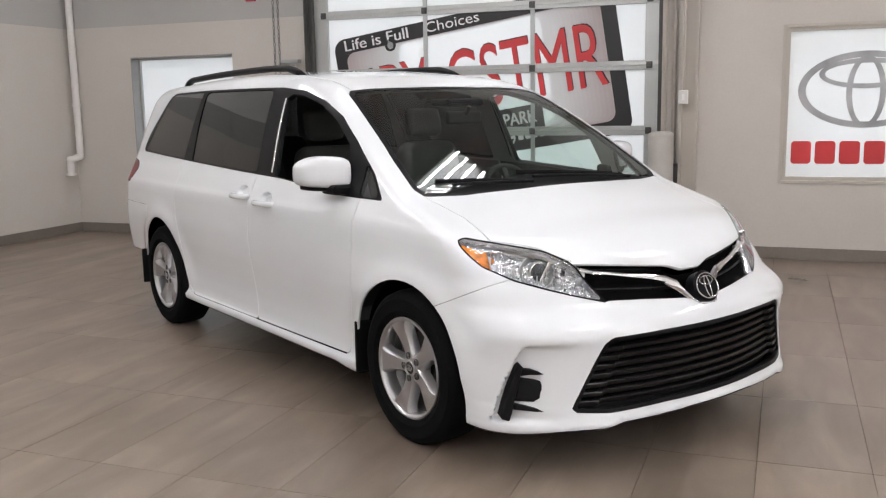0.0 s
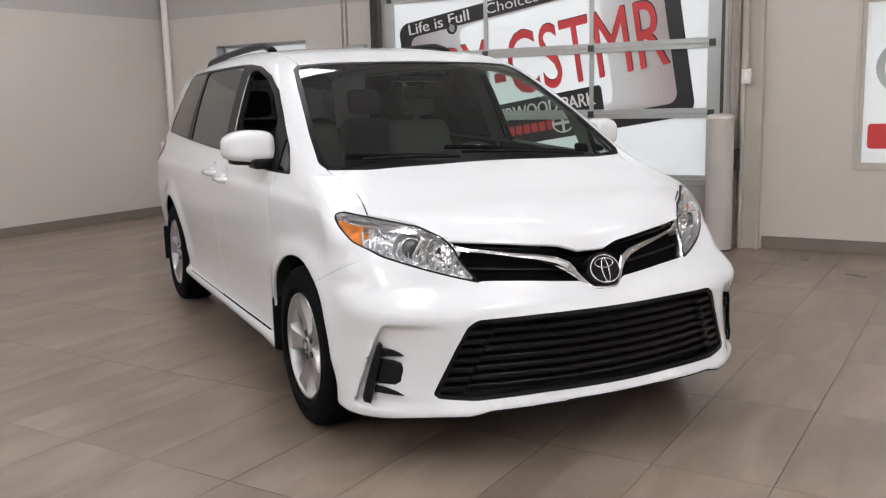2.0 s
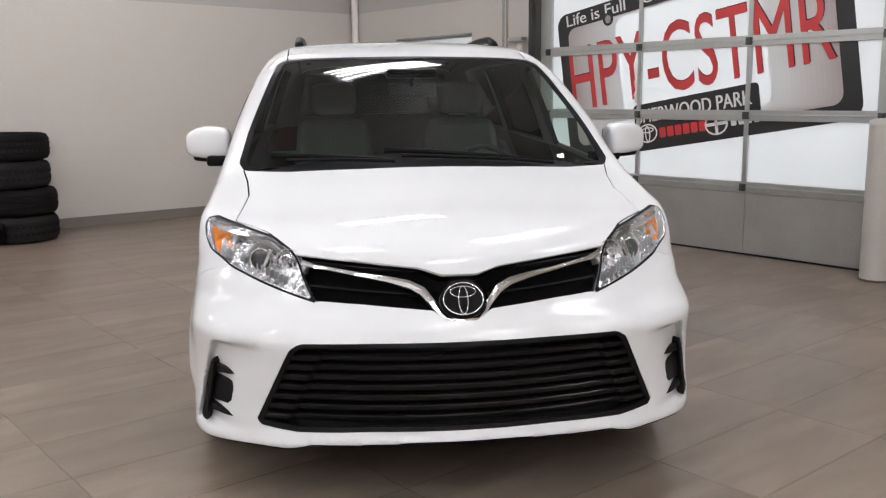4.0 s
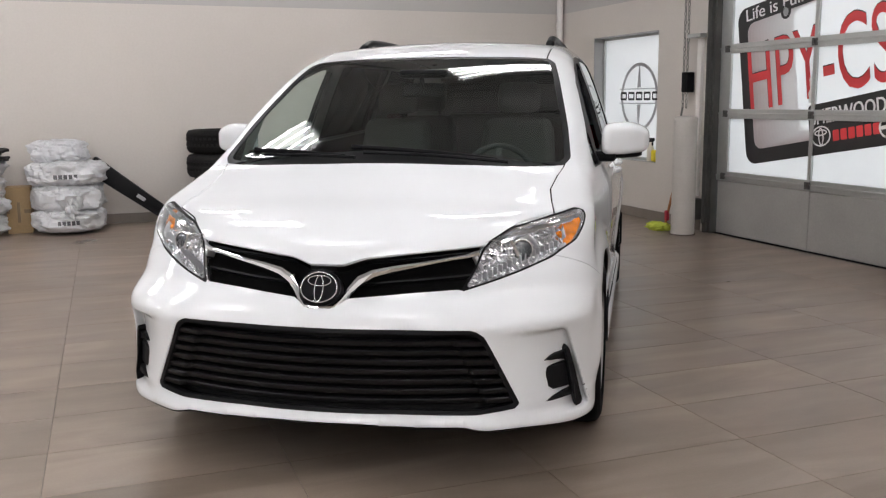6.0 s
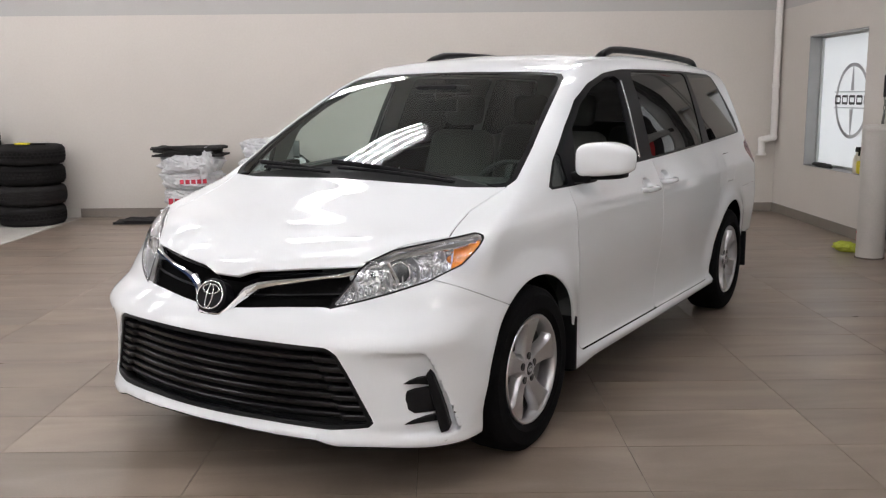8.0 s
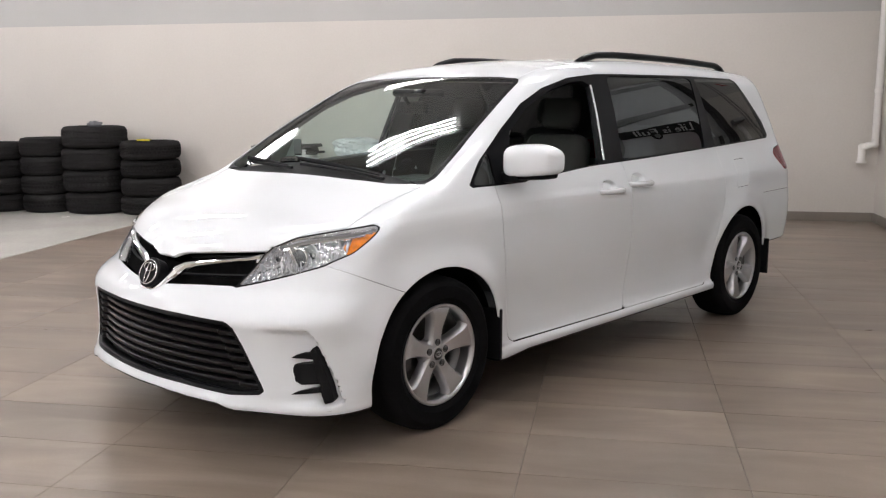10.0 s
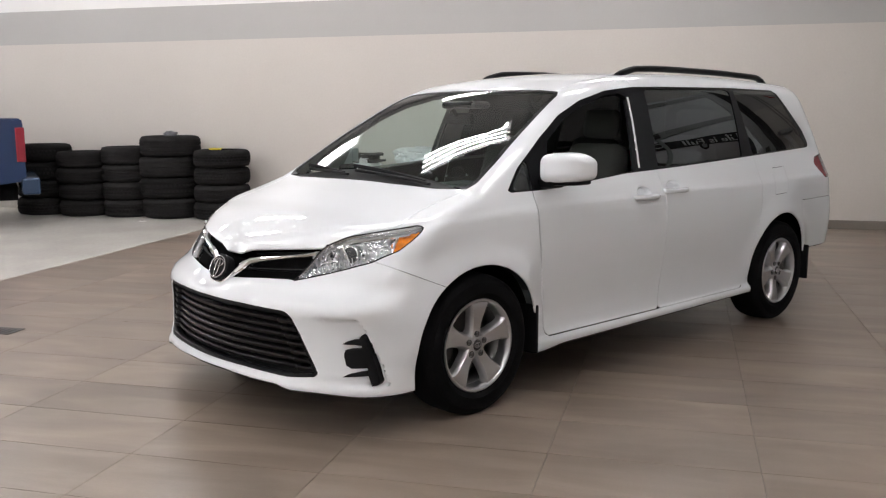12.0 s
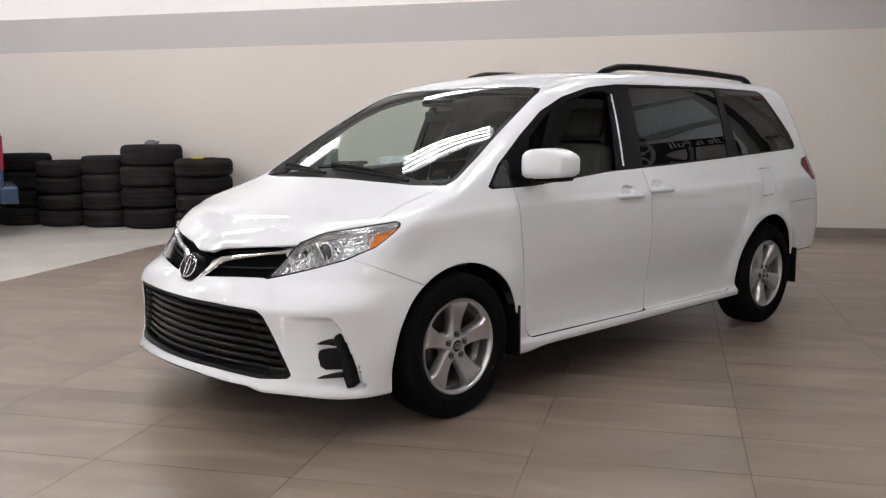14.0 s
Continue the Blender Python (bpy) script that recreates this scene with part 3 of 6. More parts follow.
bm = bmesh.new()
straight(bm, (-8.18, 9.03, ZC), (-8.18, 9.03, 0.95), 0.042)
straight(bm, (-8.18, 9.03, 0.95), (-8.225, 8.90, 0.91), 0.042)
straight(bm, (-8.225, 8.90, 0.91), (-8.225, 8.90, 0.73), 0.042)
for p in ((-8.18, 9.03, 0.95), (-8.225, 8.90, 0.91)):
    bmesh.ops.create_uvsphere(bm, u_segments=20, v_segments=12, radius=0.046, matrix=Matrix.Translation(p))
pipe = link("drain_pipe", bm, PVC, smooth=True, label="white plastic pipe in the corner with an elbow", category="pipe")
pipe.data.set_sharp_from_angle(angle=radians(40))
part("pipe_flange", lathe([(0.06, 0.72), (0.06, 0.745), (0.042, 0.745)], 20), PVC, pipe).location = (-8.225, 8.90, 0)
for z in (1.55, 3.0):
    part("pipe_collar", lathe([(0.043, z), (0.048, z + 0.01), (0.048, z + 0.05), (0.043, z + 0.06)], 20), PVC, pipe).location = (-8.18, 9.03, 0)

# red alarm box on the band
alarm = thing("fire_alarm", pose(-5.65, YW, 2.75), "small red alarm box high on the wall", "alarm")
part("alarm_body", boxes((-0.06, 0.06, -0.05, -0.001, -0.06, 0.08), bevel=0.008), mat("alarm_red", (0.4, 0.02, 0.03), 0.4), alarm)
part("alarm_lens", boxes((-0.03, 0.03, -0.065, -0.05, -0.03, 0.03), bevel=0.006), WHITE_PRINT, alarm)

# hand chain of the door, with its keeper
chain = thing("door_chain", pose(-5.30, YW - 0.09, 0.02), "long steel hand chain in a black keeper", "chain")
link_mesh = None
for dx in (-0.03, 0.03):
    for k in range(58):
        z = 1.28 + 0.045 * k
        if link_mesh is None:
            bm = bmesh.new()
            tube(bm, [(0.011 * math.cos(a), 0, 0.026 * math.sin(a)) for a in (2 * math.pi * q / 10 for q in range(11))], 0.0045, 5)
            first = part("chain_link", bm, CHAIN, chain)
            link_mesh = first.data
            ob = first
        else:
            ob = new("chain_link", link_mesh)
            ob.parent = chain
        ob.matrix_basis = Matrix.Translation((dx, 0, z)) @ Matrix.Rotation(radians(90 * (k % 2)), 4, "Z")
part("chain_keeper", boxes((-0.045, 0.045, -0.02, 0.085, 1.42, 1.63), bevel=0.012), TRIM, chain)
bm = bmesh.new()
tube(bm, [(-0.03, 0, 1.27), (-0.05, 0.0, 1.2), (-0.06, 0.0, 1.08)], 0.012, 6)
part("cord_end", bm, CHAIN, chain)

strip = thing("wall_channel", pose(-5.145, YW, 0), "pale vertical cable channel with a metal bracket", "channel")
part("channel", boxes((-0.035, 0.035, -0.04, -0.001, 0.36, 1.98), bevel=0.006), PVC, strip)
part("bracket", boxes((-0.1, 0.12, -0.12, -0.04, 1.99, 2.03), bevel=0.004), STEEL, strip)
part("lower_box", boxes((-0.07, 0.10, -0.09, -0.001, 0.12, 0.34), bevel=0.01), TRACK, strip)

# broom and mop heads behind the bollard
broom = thing("broom", pose(-5.20, 8.88, 0), "lime green dust mop with an orange-brown handle", "mop")
part("handle", tube(bmesh.new(), [(-0.13, -0.05, 0.03), (-0.04, 0.03, 0.62)], 0.013, 8), WOOD_STICK, broom)
bm = bmesh.new()
bmesh.ops.create_icosphere(bm, subdivisions=4, radius=1.0)
for v in bm.verts:
    d = 1 + 0.35 * noise.noise(v.co * 2.6) + 0.12 * noise.noise(v.co * 9)
    v.co = (v.co.x * 0.15 * d, v.co.y * 0.085 * d, max(v.co.z * 0.05 * d, -0.04) + 0.04)
bm.transform(pose(-0.07, -0.17, 0, 0, 0, 20))
part("mop_head", bm, LIME, broom, "lime green cloth mop head", True)
part("broom_block", boxes((-0.2, -0.05, -0.06, 0.0, 0.0, 0.05), bevel=0.01), TRIM, broom)
part("red_clamp", boxes((-0.135, -0.095, -0.06, -0.015, 0.09, 0.2), bevel=0.01), BAG_RED, broom)

# on the window's sill
bottle = thing("spray_bottle", pose(-6.145, YW + 0.06, WIN[2] + 0.004), "small cloudy spray bottle with a black trigger", "bottle")
part("bottle_body", lathe([(0.04, 0), (0.042, 0.02), (0.042, 0.13), (0.03, 0.18), (0.016, 0.2), (0.016, 0.22)], 20), AMBER_LIQUID, bottle, "", True)
part("trigger", boxes((-0.012, 0.06, -0.015, 0.015, 0.23, 0.27), (0.03, 0.045, -0.01, 0.01, 0.18, 0.24), (-0.018, 0.018, -0.018, 0.018, 0.22, 0.25), bevel=0.004), TRIM, bottle)
sponge = link("sponge", boxes((-6.085, -5.995, YW + 0.02, YW + 0.10, WIN[2] + 0.004, WIN[2] + 0.14), bevel=0.02), YELLOW, label="yellow cloth bundle on the window sill", category="sponge")
bm = bmesh.new()
bmesh.ops.create_icosphere(bm, subdivisions=3, radius=1.0)
for v in bm.verts:
    d = 1 + 0.3 * noise.noise(v.co * 3)
    v.co = (v.co.x * 0.26 * d, v.co.y * 0.05 * d, max(v.co.z * 0.028 * d, -0.02) + 0.02)
bm.transform(Matrix.Translation((-6.975, YW + 0.055, WIN[2] + 0.004)))
link("cloth", bm, CARPET, smooth=True, label="crumpled black cloth on the window sill", category="cloth")

# small dark drain plate let into the floor
drain = thing("floor_drain", pose(-1.36, 1.68, 0.0), "small dark square drain plate let into the tiles", "drain")
part("drain_plate", boxes((-0.085, 0.085, -0.105, 0.105, 0.0005, 0.004), bevel=0.001), mat("dark_drain_metal", (0.05, 0.045, 0.045), 0.4, metal=0.5, vary=0.2, scale=15), drain)
for k in range(4):
    part("drain_slot", boxes((-0.06, 0.06, -0.075 + 0.042 * k, -0.062 + 0.042 * k, 0.0042, 0.0048)), TRIM, drain)

# ---- the minivan's skin as one smooth solid: x ahead from the front axle, y to its left, z up ----
def smooth_curve(pairs):
    """A monotone cubic through the pairs (Fritsch-Carlson), as a function of arrays."""
    xs, ys = (np.array(v, float) for v in zip(*sorted(pairs)))
    h, d = np.diff(xs), np.diff(ys) / np.diff(xs)
    m = np.concatenate([[d[0]], np.where(d[1:] * d[:-1] > 0, 2 * d[1:] * d[:-1] / (d[1:] + d[:-1] + 1e-12), 0), [d[-1]]])

    def at(x):
        x = np.clip(x, xs[0], xs[-1])
        i = np.clip(np.searchsorted(xs, x) - 1, 0, len(h) - 1)
        s = (x - xs[i]) / h[i]
        return ys[i] * (1 + 2 * s) * (1 - s) ** 2 + ys[i + 1] * s * s * (3 - 2 * s) + h[i] * (m[i] * s * (1 - s) ** 2 + m[i + 1] * s * s * (s - 1))

    return at


ROOFLINE = smooth_curve([(-4.3, 1.56), (-4.0, 1.645), (-3.8, 1.68), (-3.2, 1.715), (-2.6, 1.735), (-2.0, 1.742), (-1.5, 1.723), (-1.2, 1.692), (-1.0, 1.645), (-0.85, 1.59), (-0.5, 1.41), (-0.2, 1.245), (-0.09, 1.184), (-0.045, 1.159), (-0.01, 1.143), (0.03, 1.131), (0.2, 1.088), (0.4, 1.03), (0.6, 0.965), (0.75, 0.9), (0.85, 0.845), (1.0, 0.74)])
FLANK = smooth_curve([(0.15, 0.90), (0.21, 0.962), (0.245, 0.982), (0.278, 0.987), (0.294, 0.981), (0.308, 0.962), (0.36, 0.952), (0.42, 0.949), (0.48, 0.952), (0.56, 0.962), (0.66, 0.976), (0.8, 0.985), (0.93, 0.984), (0.985, 0.978), (1.02, 0.962), (1.08, 0.937), (1.15, 0.908), (1.3, 0.86), (1.45, 0.808), (1.6, 0.745), (1.7, 0.69), (1.85, 0.6)])
NOSE = smooth_curve([(0.12, 0.95), (0.19, 1.0), (0.25, 1.018), (0.275, 1.012), (0.31, 0.992), (0.36, 0.98), (0.5, 0.976), (0.6, 0.978), (0.65, 0.964), (0.68, 0.946), (0.72, 0.913), (0.78, 0.875), (0.83, 0.84), (0.88, 0.82), (1.0, 0.72), (1.12, 0.52), (1.8, -0.7)])
NOSE_BOW = smooth_curve([(0.2, 0.28), (0.5, 0.29), (0.62, 0.275), (0.74, 0.40), (0.9, 0.45), (1.2, 0.45)])
TAIL = smooth_curve([(0.15, 3.93), (0.3, 4.04), (0.55, 4.10), (0.7, 4.08), (0.9, 4.03), (1.1, 4.0), (1.4, 3.93), (1.6, 3.88), (1.8, 3.82)])
HANDLES = ((-1.325, 0.994), (-1.635, 1.014))
AXLES, ARCH_R, WHEEL_Z = (0.035, -2.99), (0.42, 0.418), 0.347


def smax(a, b, k):
    h = np.clip(0.5 + 0.5 * (a - b) / k, 0, 1)
    return b + (a - b) * h + k * h * (1 - h)


def ramp(v, a, b):
    s = np.clip((v - a) / (b - a), 0, 1)
    return s * s * (3 - 2 * s)


def chin(x, y):
    """The lower edge of the body: the sill, its tips at the arches, the nose's corners and the step up to its middle."""
    sill = 0.242 - 0.018 * ramp(x, -0.62, -0.42)
    nose = 0.244 - 0.02 * ramp(y, 0.65, 0.92) + 0.017 * (1 - ramp(y, 0.51, 0.61)) + 0.012 * (1 - ramp(y, 0.1, 0.55))
    sill = sill + 0.2 * ramp(-x, 3.34, 3.48)
    w = ramp(x, 0.2, 0.4)
    return sill + w * (nose - sill)


def skin(p, pocket=0.034):
    """About the distance of points from the skin, positive outside."""
    x, y, z = p[:, 0], np.abs(p[:, 1]), p[:, 2]
    y2 = y * y
    glass_zone = np.exp(-((x + 0.45) / 0.5) ** 2)
    xe = x + 0.06 * glass_zone * y2
    crown = 0.075 - 0.045 * glass_zone - 0.01 * np.clip(x, 0, 1)
    roof = ROOFLINE(xe) - crown * y2
    slope = (ROOFLINE(xe + 0.01) - ROOFLINE(xe - 0.01)) / 0.02
    top = (z - roof) / np.sqrt(1 + slope * slope)
    rear = np.clip((-2.0 - x) / 2.1, 0, 1) ** 2
    flank = FLANK(z) - rear * (0.06 + 0.06 * np.clip(z - 1.0, 0, 1))
    flank = flank - 0.042 * ramp(x, -0.7, 0.25) * ramp(z, 0.55, 0.85)
    flank = flank + (0.963 - FLANK(z)) * ramp(x, 0.12, 0.34) * (1 - ramp(z, 0.58, 0.78))
    for ax in AXLES:
        d = np.hypot(x - ax, z - WHEEL_Z)
        flank = flank + 0.022 * np.exp(-((d - 0.425) / 0.075) ** 2) * ramp(z, 0.3, 0.45)
    side = (y - flank) * 0.97
    # the bumper turns away sharply outside of the grille
    turn = 0.5 * (y - 0.66 + np.sqrt((y - 0.66) ** 2 + 0.004)) * (0.27 + 0.17 * (1 - ramp(z, 0.27, 0.34))) * (1 - ramp(z, 0.53, 0.8))
    nose = (x - (NOSE(z) - NOSE_BOW(z) * y2 - turn)) * 0.85
    tail = (-x - (TAIL(z) - 0.16 * y2)) * 0.95
    f = smax(side, top, 0.1 - 0.06 * ramp(x, -0.3, 0.1))
    f = smax(f, nose, 0.16 - 0.08 * ramp(z, 0.7, 0.9) - 0.05 * (1 - ramp(z, 0.28, 0.36)))
    f = smax(f, tail, 0.16)
    # the pocket of the fog lamp blank: a sharp ridge outside, a ledge over it, fading inward
    ridge = 0.882 + 0.24 * (0.516 - z) - y
    f = f + pocket * ramp(ridge, -0.008, 0.018) * (1 - ramp(ridge, 0.03, 0.21)) * (1 - ramp(z, 0.575, 0.605)) * ramp(z, 0.268, 0.295) * ramp(x, 0.4, 0.6)
    for hx, hz in HANDLES:
        f = f + 0.024 * (1 - ramp(np.hypot((x - hx - 0.005) / 0.07, (z - hz - 0.016) / 0.04), 0.6, 1.0)) * (y > 0.8)
    floor_z = chin(x, y)
    return smax(f, floor_z - z, 0.028)


def skin_normals(p):
    g = np.stack([skin(p + d) - skin(p - d) for d in 0.004 * np.eye(3)], 1)
    return g / (np.linalg.norm(g, axis=1, keepdims=True) + 1e-12)


def settle(p, rounds=4):
    """Moves points onto the skin."""
    for _ in range(rounds):
        g = np.stack([skin(p + d) - skin(p - d) for d in 0.003 * np.eye(3)], 1) / 0.006
        p = p - g * (skin(p) / np.maximum((g * g).sum(1), 0.2))[:, None]
    return p


def skin_mesh(h):
    """Quads over the skin, by surface nets on a grid of step h."""
    lo, n = np.array([-4.2, -1.06, 0.12]), [int(math.ceil(v / h)) for v in (5.32, 2.12, 1.72)]
    axes = [lo[k] + h * np.arange(n[k] + 1) for k in range(3)]
    grid = np.stack(np.meshgrid(*axes, indexing="ij"), -1)
    f = skin(grid.reshape(-1, 3)).reshape(grid.shape[:3])
    neg = f < 0
    count = sum(neg[i:n[0] + i, j:n[1] + j, k:n[2] + k].astype(int) for i in (0, 1) for j in (0, 1) for k in (0, 1))
    cells = (count > 0) & (count < 8)
    number = -np.ones(cells.shape, int)
    number[cells] = np.arange(cells.sum())
    verts = settle(lo + h * (np.argwhere(cells) + 0.5), 6)
    faces = []
    for a in range(3):
        b, c = (a + 1) % 3, (a + 2) % 3
        s0, s1 = [slice(None)] * 3, [slice(None)] * 3
        s0[a], s1[a] = slice(0, -1), slice(1, None)
        for i in np.argwhere(neg[tuple(s0)] != neg[tuple(s1)]):
            q = []
            for db, dc in ((-1, -1), (0, -1), (0, 0), (-1, 0)):
                w = i.copy()
                w[b] += db
                w[c] += dc
                q.append(number[tuple(w)])
            faces.append(tuple(q) if neg[tuple(i)] else tuple(q[::-1]))
    return verts, faces


def from_polygon(u, v, poly, r=0.0):
    """Signed distance of (u, v) from a polygon, negative inside; r rounds its corners."""
    poly = np.array(poly, float)
    d = np.full(u.shape, 1e9)
    inside = np.zeros(u.shape, bool)
    for (ax, ay), (bx, by) in zip(poly, np.roll(poly, -1, 0)):
        ex, ey = bx - ax, by - ay
        s = np.clip(((u - ax) * ex + (v - ay) * ey) / (ex * ex + ey * ey), 0, 1)
        d = np.minimum(d, np.hypot(u - ax - s * ex, v - ay - s * ey))
        crosses = (ay > v) != (by > v)
        inside ^= crosses & (u < (bx - ax) * (v - ay) / (by - ay + 1e-12) + ax)
    return np.where(inside, -d, d) - r


def split(verts, faces, s):
    """Cuts polygons along s = 0 (s one value a vertex). Returns verts, the faces where s < 0, the others."""
    verts, s = list(verts), list(s)
    neg = [q < 0 for q in s]
    inner, outer, cut = [], [], {}
    for f in faces:
        k = sum(neg[i] for i in f)
        if k == len(f):
            inner.append(f)
        elif k == 0:
            outer.append(f)
        else:
            a, b = [], []
            for i, j in zip(f, f[1:] + f[:1]):
                (a if neg[i] else b).append(i)
                if neg[i] != neg[j]:
                    key = (i, j) if i < j else (j, i)
                    if key not in cut:
                        w = s[i] / (s[i] - s[j])
                        w = min(max(w, 0.001), 0.999)
                        cut[key] = len(verts)
                        verts.append(verts[i] + w * (verts[j] - verts[i]))
                    a.append(cut[key])
                    b.append(cut[key])
            if len(a) > 2:
                inner.append(tuple(a))
            if len(b) > 2:
                outer.append(tuple(b))
    return np.array(verts), inner, outer

# ---- the minivan ----
CAR = pose(-1.0229, 4.4400, 0.0, 0, 0, -32.53)
van = thing("minivan", CAR, "white minivan with black roof rails and silver alloy wheels", "car")
AMBER = mat("amber_lens", (0.8, 0.23, 0.015), 0.2, coat=1.0, vary=0.35, scale=30, bump=0.5, grain_scale=60)
RED_LENS = mat("dark_red_lens", (0.16, 0.012, 0.018), 0.2, spec=0.25, coat=0.2)
REFLECTOR = mat("lamp_reflector", (0.6, 0.605, 0.62), 0.26, metal=1.0, vary=0.1, scale=22, bump=0.3, grain_scale=14)
LAMP_SHELL = mat("grey_lamp_shell", (0.52, 0.525, 0.54), 0.3, metal=0.7, bump=0.2, grain_scale=25)


def cut_crystal():
    """Bright metal pressed into small pyramids."""
    m = mat("crystal_reflector", (0.84, 0.845, 0.86), 0.22, metal=1.0)
    t = m.node_tree
    cells, push = t.nodes.new("ShaderNodeTexVoronoi"), t.nodes.new("ShaderNodeBump")
    cells.distance = "CHEBYCHEV"
    cells.inputs["Scale"].default_value = 48
    push.inputs["Strength"].default_value = 1.0
    push.inputs["Distance"].default_value = 0.012
    where = t.nodes.new("ShaderNodeTexCoord")
    t.links.new(where.outputs["Object"], cells.inputs["Vector"])
    t.links.new(cells.outputs["Distance"], push.inputs["Height"])
    bsdf = next(n for n in t.nodes if n.type == "BSDF_PRINCIPLED")
    t.links.new(push.outputs["Normal"], bsdf.inputs["Normal"])
    return m


CRYSTAL = cut_crystal()
CLEAR = glass("clear_lens", (0.95, 0.955, 0.96), 0.05)
LENS = mat("projector_lens", (0.05, 0.055, 0.06), 0.03, coat=1.0)
GRILLE = mat("black_grille", (0.006, 0.006, 0.007), 0.33, spec=0.14)
SLAT = mat("satin_black_slat", (0.0065, 0.0065, 0.007), 0.28, spec=0.28)
# near black: liners and underside, and the darkness in joints and openings
VOID = mat("black_liner_and_shade", (0.004, 0.004, 0.004), 0.9, spec=0.03)
SEAT = mat("grey_seat_cloth", (0.052, 0.05, 0.047), 0.9, vary=0.05, grain=0.1, grain_scale=160, bump=0.2)
DASH = mat("dark_dashboard", (0.018, 0.018, 0.019), 0.6, grain=0.1, grain_scale=160, bump=0.1)
LINER = mat("pale_headlining", (0.3, 0.29, 0.275), 0.9)
SATIN = mat("satin_strip", (0.75, 0.75, 0.76), 0.25, metal=0.8)
WIPER = mat("wiper_black", (0.006, 0.006, 0.007), 0.5, spec=0.1)


def panel(name, verts, faces, parent, outer, inner=None, depth=0.012, sink=0.0, label="", edge=0):
    """A panel of the skin: its outside, sunk by sink, an inside depth further in, and the edge all round."""
    used = sorted({i for f in faces for i in f})
    to = {i: k for k, i in enumerate(used)}
    faces = [[to[i] for i in f] for f in faces]
    p = settle(verts[used], 2)
    nrm = skin_normals(p)
    p = p - sink * nrm
    pts, normals, polys, slots = [p], [nrm], [list(f) for f in faces], [0] * len(faces)
    if depth:
        n = len(p)
        q = p - depth * nrm
        pts.append(q)
        normals.append(-nrm)
        polys += [[i + n for i in reversed(f)] for f in faces]
        slots += [1] * len(faces)
        seen = {}
        for f in faces:
            for i, j in zip(f, f[1:] + f[:1]):
                seen[(i, j)] = 1
        k = 2 * n
        ep, en = [], []
        for i, j in seen:
            if (j, i) not in seen:
                e = np.cross(p[j] - p[i], nrm[i])
                e = e / (np.linalg.norm(e) + 1e-9)
                ep += [p[i], p[j], q[j], q[i]]
                en += [e * 0.8 + nrm[i] * 0.6, e * 0.8 + nrm[j] * 0.6, e, e]
                polys.append([k + 1, k, k + 3, k + 2])
                slots.append(edge)
                k += 4
        if ep:
            pts.append(np.array(ep))
            normals.append(np.array(en))
    me = bpy.data.meshes.new(name)
    me.from_pydata(np.concatenate(pts).tolist(), [], polys)
    me.materials.append(outer)
    me.materials.append(inner or outer)
    me.polygons.foreach_set("material_index", slots)
    me.shade_smooth()
    me.normals_split_custom_set_from_vertices(np.concatenate(normals).tolist())
    ob = new(name, me)
    ob.parent = parent
    return tagged(ob, label)


def sides(verts, faces):
    """The faces of the left and of the right half."""
    left = [f for f in faces if sum(verts[i][1] for i in f) > 0]
    return left, [f for f in faces if sum(verts[i][1] for i in f) <= 0]


class Sheet:
    """The skin's polygons that are still uncut."""

    def __init__(self, verts, faces):
        self.v, self.f = verts, faces

    def cut(self, field, level=0.0):
        """Takes the polygons in which field(x, y, z) is below level off the sheet."""
        x, y, z = self.v.T
        self.v, inner, self.f = split(self.v, self.f, field(x, y, z) - level)
        return inner

    def refine(self, field, cuts):
        """Cuts the polygons in a region finer, along all the given fields."""
        sub = self.off(field)
        for c in cuts:
            a = sub.cut(c)
            sub.f = sub.f + a
        idx = sorted({i for f in sub.f for i in f})
        sub.v[idx] = settle(sub.v[idx], 2)
        self.v, self.f = sub.v, self.f + sub.f

    def off(self, field, level=0.0):
        """The same, as a sheet of its own."""
        inner = self.cut(field, level)
        return Sheet(self.v, inner)

    def take(self, name, field, parent, outer, gap=0.007, both=True, **more):
        """A panel with a dark joint round it, one for each half of the car where both."""
        inner = self.cut(field, -gap / 2)
        joint = self.cut(field, gap / 2)
        if joint:
            JOINTS.extend([self.v[list(f)] for f in joint])
        made = []
        for part_faces in sides(self.v, inner) if both else (inner,):
            if part_faces:
                made.append(panel(name, self.v, part_faces, parent, outer, **more))
        return made


JOINTS = []
skin_v, skin_f = skin_mesh(0.021)
sheet = Sheet(skin_v, skin_f)

# side glass, drawn in the side view (x, z)
DLO = [(-0.21, 1.085), (-0.40, 1.08), (-0.54, 1.082), (-1.2, 1.128), (-1.8, 1.143), (-2.65, 1.172), (-3.56, 1.203), (-3.595, 1.225), (-3.56, 1.32), (-3.33, 1.60), (-3.27, 1.625), (-2.6, 1.634), (-1.84, 1.632), (-1.5, 1.627), (-1.22, 1.602), (-0.96, 1.545), (-0.75, 1.465), (-0.545, 1.345), (-0.33, 1.2)]
